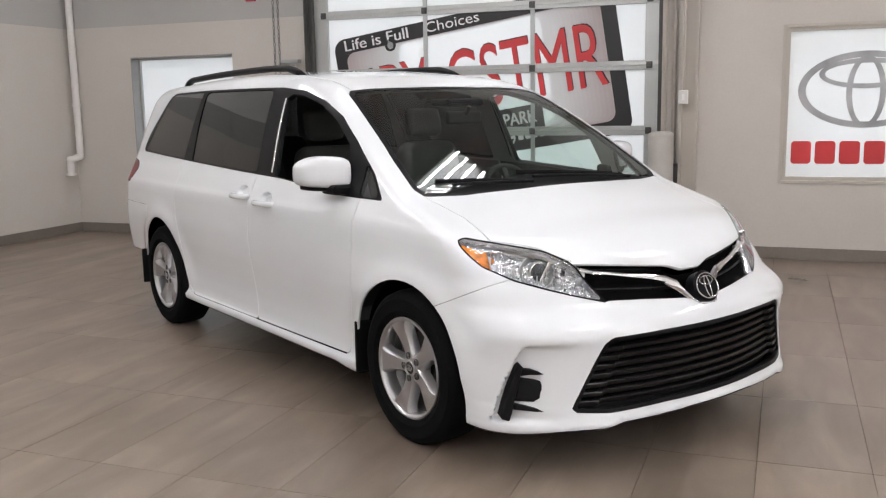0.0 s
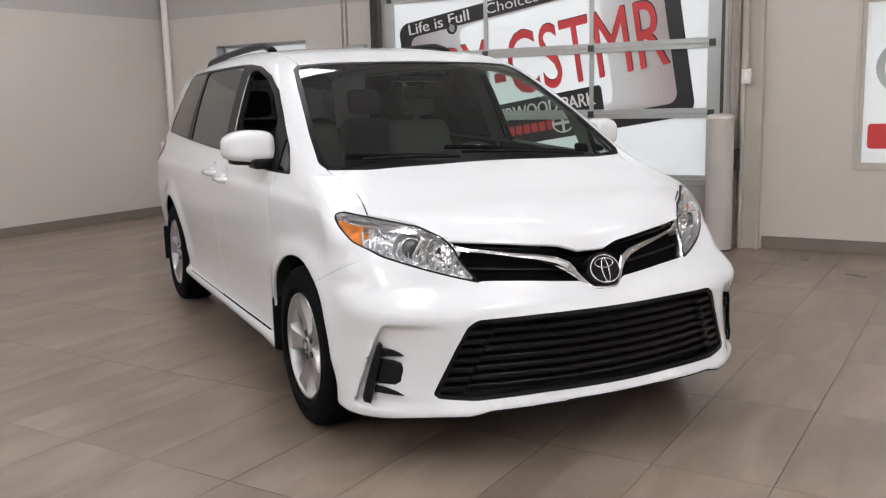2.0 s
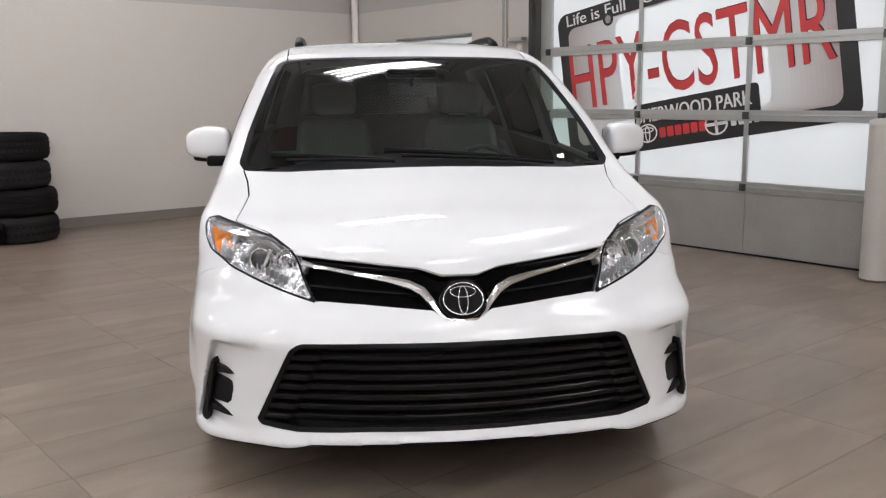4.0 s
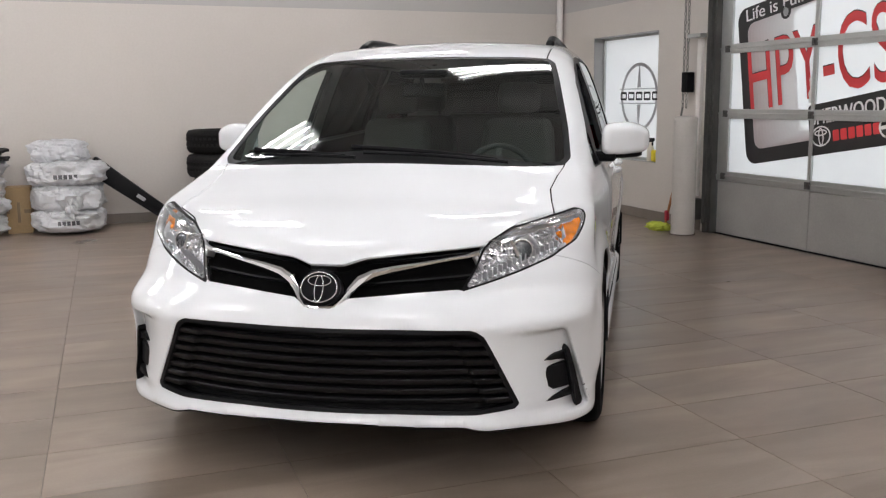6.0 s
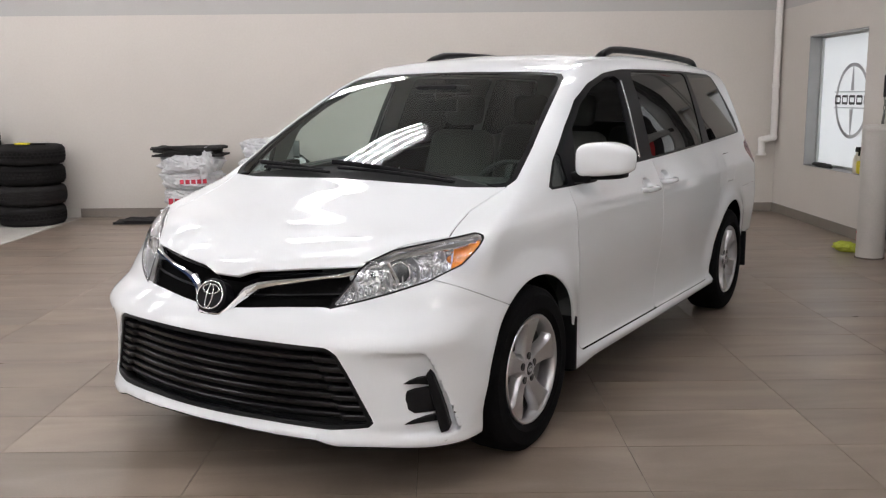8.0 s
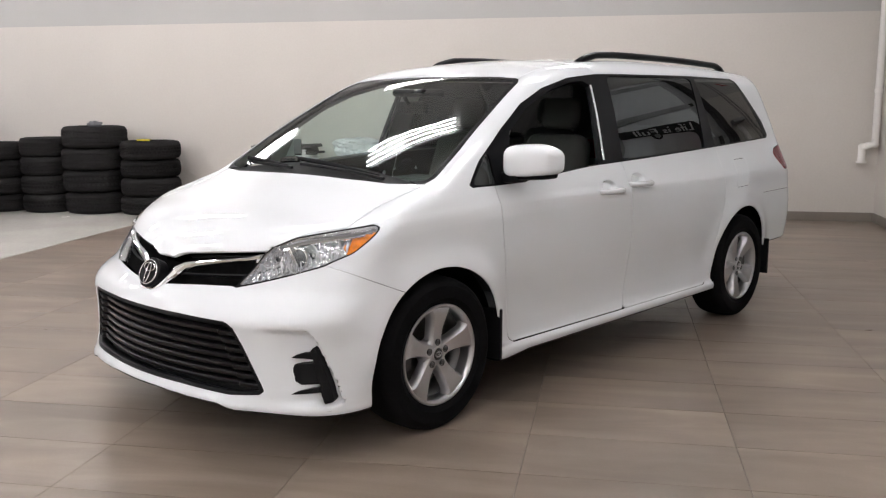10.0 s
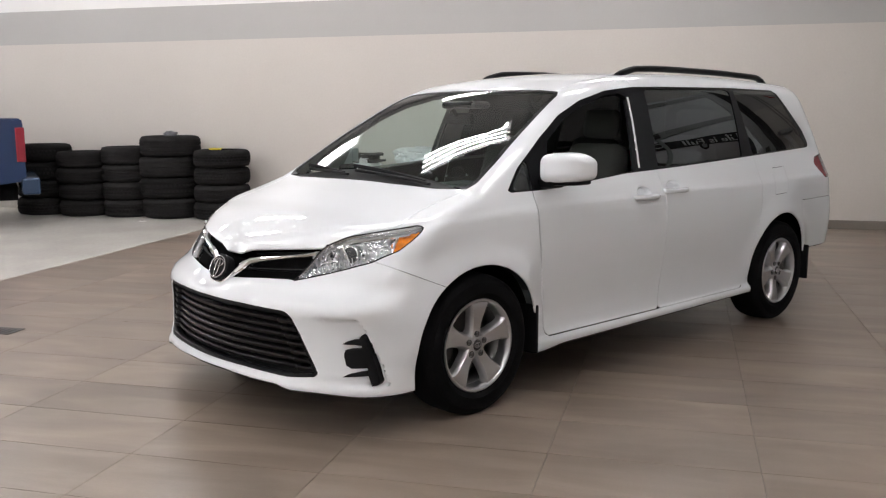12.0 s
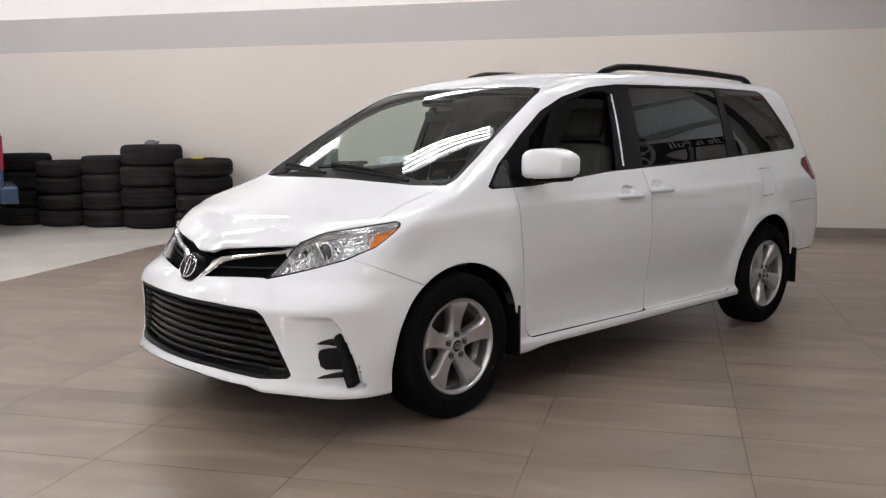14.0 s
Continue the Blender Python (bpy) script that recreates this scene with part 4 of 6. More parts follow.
PANES = [
    ("quarter_glass", [(-0.27, 1.105), (-0.395, 1.10), (-0.395, 1.225)], SIDE_GLASS, 0.006),
    ("open_window", [(-0.52, 1.105), (-1.30, 1.15), (-1.388, 1.555), (-1.34, 1.575), (-1.22, 1.566), (-0.98, 1.51), (-0.78, 1.432), (-0.6, 1.32)], None, 0.01),
    ("sliding_door_glass", [(-1.55, 1.16), (-2.53, 1.188), (-2.6, 1.60), (-2.55, 1.61), (-1.64, 1.605), (-1.61, 1.59)], PRIVACY_GLASS, 0.006),
    ("rear_quarter_glass", [(-2.70, 1.195), (-3.53, 1.222), (-3.31, 1.585), (-3.26, 1.603), (-2.68, 1.607)], PRIVACY_GLASS, 0.002),
]
frame_faces = sheet.cut(lambda x, y, z: np.maximum(from_polygon(x, z, DLO), 0.55 - np.abs(y)))
frame_sheet = Sheet(sheet.v, frame_faces)
for nm, poly, gl, deep in PANES:
    inner = frame_sheet.cut(lambda x, y, z: from_polygon(x, z, poly, 0.012))
    for half in sides(frame_sheet.v, inner) if gl else ():  # the front door windows are wound down
        panel(nm, frame_sheet.v, half, van, gl, depth=0, sink=deep)
strip = frame_sheet.cut(lambda x, y, z: np.maximum(np.abs(x + 1.378 + 0.16 * (z - 1.35)) - 0.03, np.abs(z - 1.36) - 0.205))
strip_sheet = Sheet(frame_sheet.v, strip)
bright = strip_sheet.cut(lambda x, y, z: (x + 1.37 + 0.16 * (z - 1.35)))
bright_sheet = Sheet(strip_sheet.v, bright)
bright_in = bright_sheet.cut(lambda x, y, z: (x + 1.387 + 0.16 * (z - 1.35)))
for half in sides(bright_sheet.v, bright_sheet.f):
    panel("window_channel", bright_sheet.v, half, van, SATIN, depth=0.01, label="bright satin window channel")
for fv, ff in ((frame_sheet.v, frame_sheet.f), (strip_sheet.v, strip_sheet.f), (bright_sheet.v, bright_in)):
    for half in sides(fv, ff):
        if half:
            panel("window_frame", fv, half, van, TRIM, PILLAR, depth=0.03, sink=0.001)

# windscreen, drawn from above (|y|, x)
SCREEN = [(-1, 0.035), (0.3, 0.03), (0.6, 0.005), (0.79, -0.045), (0.815, -0.1), (0.787, -0.3), (0.748, -0.5), (0.705, -0.72), (0.67, -0.88), (0.63, -0.932), (0.5, -0.935), (0.25, -0.915), (-1, -0.9)]
screen_sheet = sheet.off(lambda x, y, z: np.maximum(from_polygon(np.abs(y), x, SCREEN), 1.0 - z))
cowl = screen_sheet.cut(lambda x, y, z: -0.092 + 0.09 * y * y - x)
panel("cowl", screen_sheet.v, cowl, van, PLASTIC, depth=0.02, sink=0.012)
glass_faces = screen_sheet.cut(lambda x, y, z: from_polygon(np.abs(y), x, SCREEN), -0.028)
panel("windscreen", screen_sheet.v, glass_faces, van, SCREEN_GLASS, depth=0, sink=0.003)
panel("windscreen_border", screen_sheet.v, screen_sheet.f, van, TRIM, depth=0.006, sink=0.002)

# rear window, in the rear view (y, z)
rear_glass = sheet.cut(lambda x, y, z: np.maximum(from_polygon(np.abs(y), z, [(-1, 1.2), (0.62, 1.2), (0.56, 1.58), (-1, 1.6)], 0.02), x + 3.6))
panel("rear_window", sheet.v, rear_glass, van, PRIVACY_GLASS, depth=0)

# headlamps, drawn from the quarter (u across the lamp, z)
LAMP = [(-0.215, 0.736), (-0.125, 0.815), (-0.085, 0.862), (-0.05, 0.888), (0.045, 0.926), (0.255, 0.97), (0.375, 0.992), (0.40, 0.984), (0.392, 0.965), (0.36, 0.935), (0.29, 0.878), (0.165, 0.822), (0.02, 0.788)]


def lamp_field(x, y, z):
    return np.maximum(from_polygon((np.abs(y) - x) * 0.7071, z, LAMP), 0.2 - x)


lamp_sheet = sheet.off(lamp_field, 0.002)
rim = Sheet(lamp_sheet.v, lamp_sheet.f)
lens_faces = rim.cut(lamp_field, -0.004)
lamps = []
for s, half in zip((1, -1), sides(rim.v, rim.f)):
    lamps.append(panel("headlamp", rim.v, half, van, TRIM, inner=REFLECTOR, depth=0.05, sink=0.001, edge=1, label="clear headlamp with an amber corner"))
for lamp, half in zip(lamps, sides(rim.v, lens_faces)):
    panel("lamp_cover", rim.v, half, lamp, CLEAR, depth=0)
bowl = Sheet(rim.v, lens_faces)
amber = bowl.cut(lambda x, y, z: 0.272 - (np.abs(y) - x) * 0.7071 + 0.3 * (z - 0.94))
divider = bowl.off(lambda x, y, z: np.abs(0.268 - (np.abs(y) - x) * 0.7071 + 0.3 * (z - 0.94)) - 0.004)
low_bowl = bowl.cut(lambda x, y, z: z - 0.79 - 0.24 * (np.abs(y) - x) * 0.7071)
for lamp, a, b, c in zip(lamps, sides(bowl.v, amber), sides(bowl.v, bowl.f), sides(bowl.v, low_bowl)):
    panel("turn_signal", bowl.v, a, lamp, AMBER, depth=0.012, sink=0.036, label="amber turn signal")
    panel("reflector", bowl.v, b, lamp, CRYSTAL, depth=0.01, sink=0.038, label="bright lamp reflector")
    panel("lamp_bezel", bowl.v, c, lamp, LAMP_SHELL, depth=0.03, sink=0.025, label="grey ribbed lamp bezel")
brow = Sheet(rim.v, lens_faces).off(lambda x, y, z: np.maximum(np.abs(lamp_field(x, y, z) + 0.021) - 0.006, 0.853 + 0.32 * (np.abs(y) - x) * 0.7071 - z))
for lamp, half in zip(lamps, sides(brow.v, brow.f)):
    panel("lamp_brow", brow.v, half, lamp, CHROME, depth=0.012, sink=0.008, label="bright strip along the lamp's upper edge")
for lamp, half in zip(lamps, sides(divider.v, divider.f)):
    panel("lamp_divider", divider.v, half, lamp, LAMP_SHELL, depth=0.03, sink=0.016)
for s, lamp in zip((1, -1), lamps):
    axis = Vector((0.96, 0.26 * s, 0.03)).normalized()
    aim = axis.to_track_quat("Z", "Y").to_matrix().to_4x4()

    def turned(name, profile, at, material, segments=28, smooth=True, closed=False, label=""):
        bm = lathe(profile, segments, closed=closed)
        bm.transform(Matrix.Translation(Vector((at[0], at[1] * s, at[2])) - axis * 0.045) @ aim)
        return part(name, bm, material, lamp, label, smooth)

    place = settle(np.array([[0.61, 0.70 * s, 0.858]]), 8)
    out = Vector(skin_normals(place)[0])
    bm = lathe([(0.034, -0.022), (0.05, -0.018), (0.062, -0.006), (0.068, 0.004), (0.071, 0.004), (0.073, -0.012), (0.034, -0.03)], 36, closed=True)
    bm.transform(Matrix.Translation(Vector(place[0]) - out * 0.03) @ out.to_track_quat("Z", "Y").to_matrix().to_4x4())
    part("lamp_dish", bm, LAMP_SHELL, lamp, "grey dish round the projector", True)
    spot = Vector(place[0]) - out * 0.026
    spot = (spot.x + 0.045 * axis.x, abs(spot.y) + 0.045 * abs(axis.y), spot.z + 0.045 * axis.z)
    turned("projector", [(0.035 * math.cos(a), 0.012 + 0.011 * math.sin(a)) for a in (0, 0.3, 0.6, 0.9, 1.2, 1.5)], spot, LENS, label="dark round projector lens")
    turned("lamp_ring", [(0.035, 0.0), (0.035, 0.016), (0.038, 0.018), (0.041, 0.016), (0.042, 0.0)], spot, CHROME, 32, closed=True)
    beam = (0.69, 0.60, 0.838)
    turned("high_beam", [(0.010, -0.028), (0.026, -0.022), (0.042, -0.008), (0.054, 0.012), (0.056, 0.012), (0.054, -0.01), (0.012, -0.034)], beam, CRYSTAL, 11, False, True)
    turned("bulb", [(0.0001, 0.0), (0.006, -0.003), (0.008, -0.01), (0.008, -0.03)], beam, LENS, 14)
    turned("signal_bulb", [(0.0001, 0.03), (0.012, 0.027), (0.02, 0.016), (0.022, 0.0), (0.02, -0.02)], (0.475, 0.825, 0.888), AMBER, 16, label="amber signal bulb")

    # ribs along the lower edge of the bowl
    for k in range(17):
        u = -0.12 + 0.021 * k
        z = 0.772 + 0.27 * (u + 0.12)
        d = 0.92
        for _ in range(14):
            q = skin(np.array([[0.7071 * (d - u), s * 0.7071 * (d + u), z]]))[0]
            d = d - q
        bm = bmesh.new()
        box(bm, -0.022, 0.0, -0.0022, 0.0022, -0.012, 0.012, bevel=0.001)
        bm.transform(Matrix.Translation((0.7071 * (d - u) - 0.012, s * (0.7071 * (d + u) - 0.012), z)) @ Matrix.Rotation(radians(45 * s), 4, "Z"))
        part("lamp_rib", bm, LAMP_SHELL, lamp)
    for k, (px, py, pz, h, tilt_z) in enumerate(((0.655, 0.665, 0.85, 0.085, 0.5), (0.735, 0.54, 0.812, 0.05, 0.5), (0.50, 0.79, 0.905, 0.05, 0.3))):
        bm = bmesh.new()
        box(bm, -0.03, 0.012, -0.007, 0.007, -h / 2, h / 2, bevel=0.004)
        bm.transform(Matrix.Translation((px - 0.045, py * s, pz)) @ Matrix.Rotation(radians(25 * s), 4, "Z") @ Matrix.Rotation(tilt_z * s, 4, "X"))
        part("lamp_fin", bm, LAMP_SHELL if k else CHROME, lamp)

# tail lamps
for ob in sheet.take("tail_lamp", lambda x, y, z: np.maximum(from_polygon(x, z, [(-3.60, 1.085), (-3.64, 1.12), (-4.0, 1.175), (-4.0, 0.975), (-3.70, 0.985)], 0.008), 0.6 - np.abs(y)), van, RED_LENS, gap=0.006, depth=0.02, label="dark red tail lamp"):
    pass

# upper grille opening, in the front view (|y|, z)
UPPER_GRILLE = [(-1, 0.817), (0.062, 0.817), (0.139, 0.838), (0.36, 0.858), (0.545, 0.872), (0.60, 0.88), (0.60, 0.80), (0.515, 0.735), (0.48, 0.741), (0.33, 0.734), (0.133, 0.718), (0.10, 0.715), (0.05, 0.684), (-1, 0.684)]


def mirror_poly(poly):
    """The whole outline from its right half."""
    half = [(a, b) for a, b in poly if a > -0.9]
    return half + [(-a, b) for a, b in reversed(half)]


UP = mirror_poly(UPPER_GRILLE)
up_field = lambda x, y, z: np.maximum(from_polygon(y, z, UP), 0.55 - x)
up_sheet = sheet.off(up_field)
grille = panel("upper_grille", up_sheet.v, up_sheet.f, van, VOID, depth=0.01, sink=0.05, label="black upper grille with a chrome wing bar")
for lo, hi in ((-0.035, -0.029), (0.028, 0.034)):
    line = lambda y: 0.80 + 0.06 * np.abs(y)
    b = Sheet(up_sheet.v, list(up_sheet.f))
    strip_f = b.cut(lambda x, y, z: z - line(y) - hi)
    b2 = Sheet(b.v, strip_f)
    b2.cut(lambda x, y, z: z - line(y) - lo)
    keep = [f for f in b2.f if min(abs(b2.v[i][1]) for i in f) > 0.1]
    for half in sides(b2.v, keep):
        panel("slat", b2.v, half, grille, GRILLE, depth=0.015, sink=0.034)


def wing_bar(s):
    """One half of the chrome bar: from the lamp down to the cradle of the emblem."""
    path = [(0.545, 0.846, 0.011), (0.5, 0.836, 0.008), (0.45, 0.831, 0.0065), (0.36, 0.818, 0.0075), (0.25, 0.803, 0.011), (0.18, 0.789, 0.015), (0.135, 0.769, 0.018), (0.105, 0.740, 0.014), (0.08, 0.709, 0.010), (0.055, 0.690, 0.007), (0.0, 0.687, 0.006)]
    y = np.array([p[0] * s for p in path])
    z = np.array([p[1] for p in path])
    w = [p[2] for p in path]
    x = np.zeros(len(y)) + 0.9
    for _ in range(12):
        x = x - skin(np.stack([x, y, z], 1))
    bm = bmesh.new()
    rings = []
    for k in range(len(y)):
        a, b = max(k - 1, 0), min(k + 1, len(y) - 1)
        d = Vector((0, y[b] - y[a], z[b] - z[a])).normalized()
        up = Vector((0, -d.z, d.y)) * (1 if d.y * s < 0 else -1)
        c = Vector((x[k] - 0.004, y[k], z[k]))
        rings.append([bm.verts.new(c + up * w[k] * a2 + Vector((b2, 0, 0))) for a2, b2 in ((-1, -0.015), (-1, 0), (-0.4, 0.008), (0.5, 0.006), (1, -0.002), (1, -0.017))])
    for a, b in zip(rings, rings[1:]):
        for i in range(6):
            j = (i + 1) % 6
            bm.faces.new((a[i], a[j], b[j], b[i]))
    bm.faces.new(rings[0])
    bm.faces.new(rings[-1])
    bmesh.ops.recalc_face_normals(bm, faces=bm.faces)
    part("chrome_bar", bm, CHROME, grille, "polished chrome wing bar")


wing_bar(1)
wing_bar(-1)


emblem_pose = Matrix.Translation((0.912, 0, 0.753)) @ pose(0, 0, 0, 0, -25, 0) @ pose(0, 0, 0, 90, 0, 90)
bm = lathe([(0.078, -0.05), (0.078, -0.004), (0.07, 0.0), (0.001, 0.002)], 36)
bm.transform(Matrix.Diagonal((1.0, 0.84, 1, 1)))
bm.transform(emblem_pose)
emblem = part("emblem", bm, TRIM, van, "oval chrome emblem on black")
for args in ((0, 0, 0.068, 0.052, 0.0052, 0.007), (0, 0.024, 0.043, 0.017, 0.0043, 0.007), (0, -0.004, 0.016, 0.045, 0.0043, 0.008)):
    bm = oval_ring(bmesh.new(), *args)
    bm.transform(emblem_pose)
    part("emblem_ring", bm, CHROME, emblem, "", True)

# lower grille
LOWER = mirror_poly([(-1, 0.622), (0.3, 0.618), (0.555, 0.612), (0.59, 0.588), (0.712, 0.33), (0.70, 0.324), (0.57, 0.313), (0.3, 0.322), (-1, 0.326)])
low_sheet = sheet.off(lambda x, y, z: np.maximum(from_polygon(y, z, LOWER, 0.004), 0.6 - x))
lower = panel("lower_grille", low_sheet.v, low_sheet.f, van, GRILLE, VOID, depth=0.01, sink=0.075, label="black lower grille with seven slats")
edge = Sheet(low_sheet.v, list(low_sheet.f))
edge.cut(lambda x, y, z: from_polygon(y, z, LOWER, 0.004), -0.016)
panel("grille_surround", edge.v, edge.f, lower, GRILLE, depth=0.05, sink=0.006)


def skin_x(y, z):
    """Where the nose lies at (y, z)."""
    x = np.zeros(len(y)) + 0.9
    for _ in range(14):
        x = x - skin(np.stack([x, y, z], 1))
    return x


def slat(z0):
    """A wedge-shaped blade across the opening, set back in its middle and proud at both ends."""
    w = 0.578 + (0.588 - z0) / 0.258 * 0.122
    y = np.concatenate([np.linspace(-w, -w + 0.13, 14), np.linspace(-w + 0.14, w - 0.14, 40), np.linspace(w - 0.13, w, 14)])
    back = 0.036 - 0.02 * ramp(np.abs(y), w - 0.115, w - 0.09)
    x = skin_x(y, y * 0 + z0) - back
    bm = bmesh.new()
    rings = [[bm.verts.new((xx + a, yy, z0 + b)) for a, b in ((-0.006, -0.012), (-0.001, -0.006), (0.001, 0.006), (-0.003, 0.0095), (-0.03, 0.0095), (-0.03, -0.012))] for xx, yy in zip(x, y)]
    for a, b in zip(rings, rings[1:]):
        for i in range(6):
            j = (i + 1) % 6
            bm.faces.new((a[i], a[j], b[j], b[i]))
    bm.faces.new(rings[0])
    bm.faces.new(rings[-1])
    bmesh.ops.recalc_face_normals(bm, faces=bm.faces)
    part("slat", bm, SLAT, lower)


for k in range(7):
    slat(0.350 + 0.0355 * k)

# finer skin round the cups of the door handles
for hx, hz in HANDLES:
    sheet.refine(lambda x, y, z: np.maximum(np.maximum(np.abs(x - hx) - 0.09, np.abs(z - hz - 0.015) - 0.055), 0.8 - np.abs(y)), [lambda x, y, z, c=c: x - c for c in np.arange(hx - 0.084, hx + 0.09, 0.009)] + [lambda x, y, z, c=c: z - c for c in np.arange(hz - 0.035, hz + 0.07, 0.009)])

# fog lamp blanks: a black blade along the ridge, a block and two leaf-shaped fins reaching inward
FINE = [lambda x, y, z, c=c: z - c for c in np.arange(0.255, 0.625, 0.0065)] + [lambda x, y, z, c=c: np.abs(y) - c for c in np.arange(0.735, 0.985, 0.0065)]
sheet.refine(lambda x, y, z: np.maximum(np.maximum(np.abs(z - 0.44) - 0.185, 0.735 - np.abs(y)), 0.4 - x), FINE)
BLADE = [(0.870, 0.522), (0.879, 0.505), (0.897, 0.43), (0.911, 0.36), (0.924, 0.302), (0.920, 0.289), (0.904, 0.285), (0.898, 0.315), (0.888, 0.36), (0.877, 0.42), (0.867, 0.48), (0.862, 0.51)]
BLOCK = [(0.875, 0.459), (0.83, 0.456), (0.806, 0.449), (0.8, 0.435), (0.799, 0.395), (0.806, 0.374), (0.83, 0.362), (0.886, 0.364)]
FINS = ([(0.866, 0.499), (0.836, 0.497), (0.815, 0.489), (0.797, 0.476), (0.815, 0.474), (0.84, 0.474), (0.87, 0.468)], [(0.888, 0.352), (0.86, 0.349), (0.828, 0.34), (0.796, 0.323), (0.82, 0.324), (0.85, 0.327), (0.893, 0.331)])


def black_piece(outline, s, front, deep):
    """A solid with the outline (|y|, z): its face set back by front from the bumper's outer line, its rear deep further in."""
    c = np.array([np.mean(v) for v in zip(*outline)])
    o = np.array([c] + outline + [c + 0.86 * (np.array(q) - c) for q in outline])
    n = len(outline)
    x = np.zeros(len(o)) + 0.75
    for _ in range(20):
        x = x - 0.8 * skin(np.stack([x, o[:, 0], o[:, 1]], 1), 0.0)
    bm = bmesh.new()
    face = lambda k, d: bm.verts.new((x[k] - d, s * (o[k, 0] - 0.45 * d), o[k, 1]))
    rim = [face(k + 1, front + 0.004) for k in range(n)]
    inner = [face(k + 1 + n, front) for k in range(n)]
    mid = face(0, front)
    back = [face(k + 1, front + deep) for k in range(n)]
    for k in range(n):
        j = (k + 1) % n
        bm.faces.new((inner[k], inner[j], mid))
        bm.faces.new((rim[k], rim[j], inner[j], inner[k]))
        bm.faces.new((back[k], back[j], rim[j], rim[k]))
    bmesh.ops.recalc_face_normals(bm, faces=bm.faces)
    return bm


for s in (1, -1):
    blank = part("fog_lamp_blank", black_piece(BLADE, s, 0.0, 0.06), PLASTIC, van, "black finned fog lamp blank")
    part("blank_cover", black_piece(BLOCK, s, 0.018, 0.06), PLASTIC, blank)
    for outline in FINS:
        part("fin", black_piece(outline, s, 0.012, 0.06), PLASTIC, blank)

# wheel arches cut out; the flat underside black
for ax, ar in zip(AXLES, ARCH_R):
    sheet.cut(lambda x, y, z: np.maximum(np.hypot(x - ax, (z - WHEEL_Z) * np.where(z < WHEEL_Z, 0.3, 1.0)) - ar, 0.45 - np.abs(y)))
under = sheet.cut(lambda x, y, z: z - 0.0125 - chin(x, np.abs(y)))
panel("underbody", sheet.v, under, van, VOID, depth=0.03)

# painted panels, largest joints as on the car
HOOD = mirror_poly([(-1, 0.9), (0.062, 0.93), (0.56, 0.72), (0.66, 0.55), (0.792, 0.415), (0.772, 0.32), (0.755, 0.2), (0.77, 0.05), (0.792, -0.055), (0.78, -0.06), (0.3, -0.06)])
sheet.take("hood", lambda x, y, z: np.maximum(from_polygon(y, x, HOOD), 0.79 - z + 0 * x), van, PAINT, both=False, inner=VOID, depth=0.015)
sheet.take("front_door", lambda x, y, z: np.maximum(from_polygon(x, z, [(-0.388, 1.16), (-0.39, 0.95), (-0.42, 0.62), (-0.45, 0.37), (-0.462, 0.325), (-0.49, 0.306), (-1.5, 0.302), (-1.53, 0.5), (-1.535, 0.75), (-1.525, 1.0), (-1.505, 1.3)]), 0.6 - np.abs(y)), van, PAINT, inner=CABIN)
sheet.take("sliding_door", lambda x, y, z: np.maximum(from_polygon(x, z, [(-1.505, 1.3), (-1.525, 1.0), (-1.535, 0.75), (-1.53, 0.5), (-1.5, 0.302), (-2.44, 0.298), (-2.49, 0.31), (-2.55, 0.34), (-2.565, 0.5), (-2.62, 0.66), (-2.68, 0.8), (-2.69, 1.3)]), 0.6 - np.abs(y)), van, PAINT, gap=0.004, inner=CABIN)
sheet.take("fuel_flap", lambda x, y, z: np.maximum(from_polygon(x, z, [(-2.90, 1.07), (-3.07, 1.072), (-3.05, 0.913), (-2.88, 0.91)], 0.012), 0.6 - y), van, PAINT, gap=0.004, depth=0.01)
sheet.take("front_bumper", lambda x, y, z: np.maximum((z - 0.691 - 0.426 * (x - 0.24)) * 0.9, 0.1 - x), van, PAINT, gap=0.003, both=False, inner=VOID)
sheet.take("rear_bumper", lambda x, y, z: np.maximum(z - 0.83, x + 3.3), van, PAINT, gap=0.004, both=False, inner=VOID)
sheet.take("roof_panel", lambda x, y, z: np.maximum(np.maximum(np.abs(y) - 0.622, 1.3 - z), np.maximum(x + 0.8, -3.75 - x)), van, PAINT, gap=0.008, both=False, inner=LINER)
sheet.take("roof_side", lambda x, y, z: np.maximum(np.maximum(-x - 3.3, x + 1.5), 1.45 - z), van, PAINT, gap=0.0045, inner=LINER)
panel("body_shell", sheet.v, sheet.f, van, PAINT, PILLAR)
# black strips sunk into all joints stand for the shade in the gaps
jp, jf = [], []
for quad in JOINTS:
    jf.append(list(range(len(jp), len(jp) + len(quad))))
    jp += list(quad)
jp = np.array(jp)
panel("joint_seal", jp, jf, van, VOID, depth=0, sink=0.006)


# wheels: tyre, five-spoke alloy rim, cap and nuts
def tyre_mesh():
    prof = [(0.224, -0.09), (0.237, -0.107), (0.27, -0.118), (0.305, -0.118), (0.33, -0.11), (0.347, -0.094), (0.354, -0.06), (0.3555, 0.0), (0.354, 0.06), (0.347, 0.094), (0.33, 0.11), (0.318, 0.114), (0.316, 0.1165), (0.306, 0.118), (0.27, 0.118), (0.262, 0.119), (0.26, 0.116), (0.237, 0.107), (0.224, 0.09)]
    return lathe(prof, 72, "Y", closed=True)


def rim_mesh():
    """Barrel and lip of the rim; the outside faces +y."""
    return lathe([(0.222, 0.03), (0.224, 0.095), (0.234, 0.104), (0.231, 0.110), (0.224, 0.110), (0.215, 0.101), (0.211, 0.085), (0.209, 0.03)], 72, "Y", closed=True)


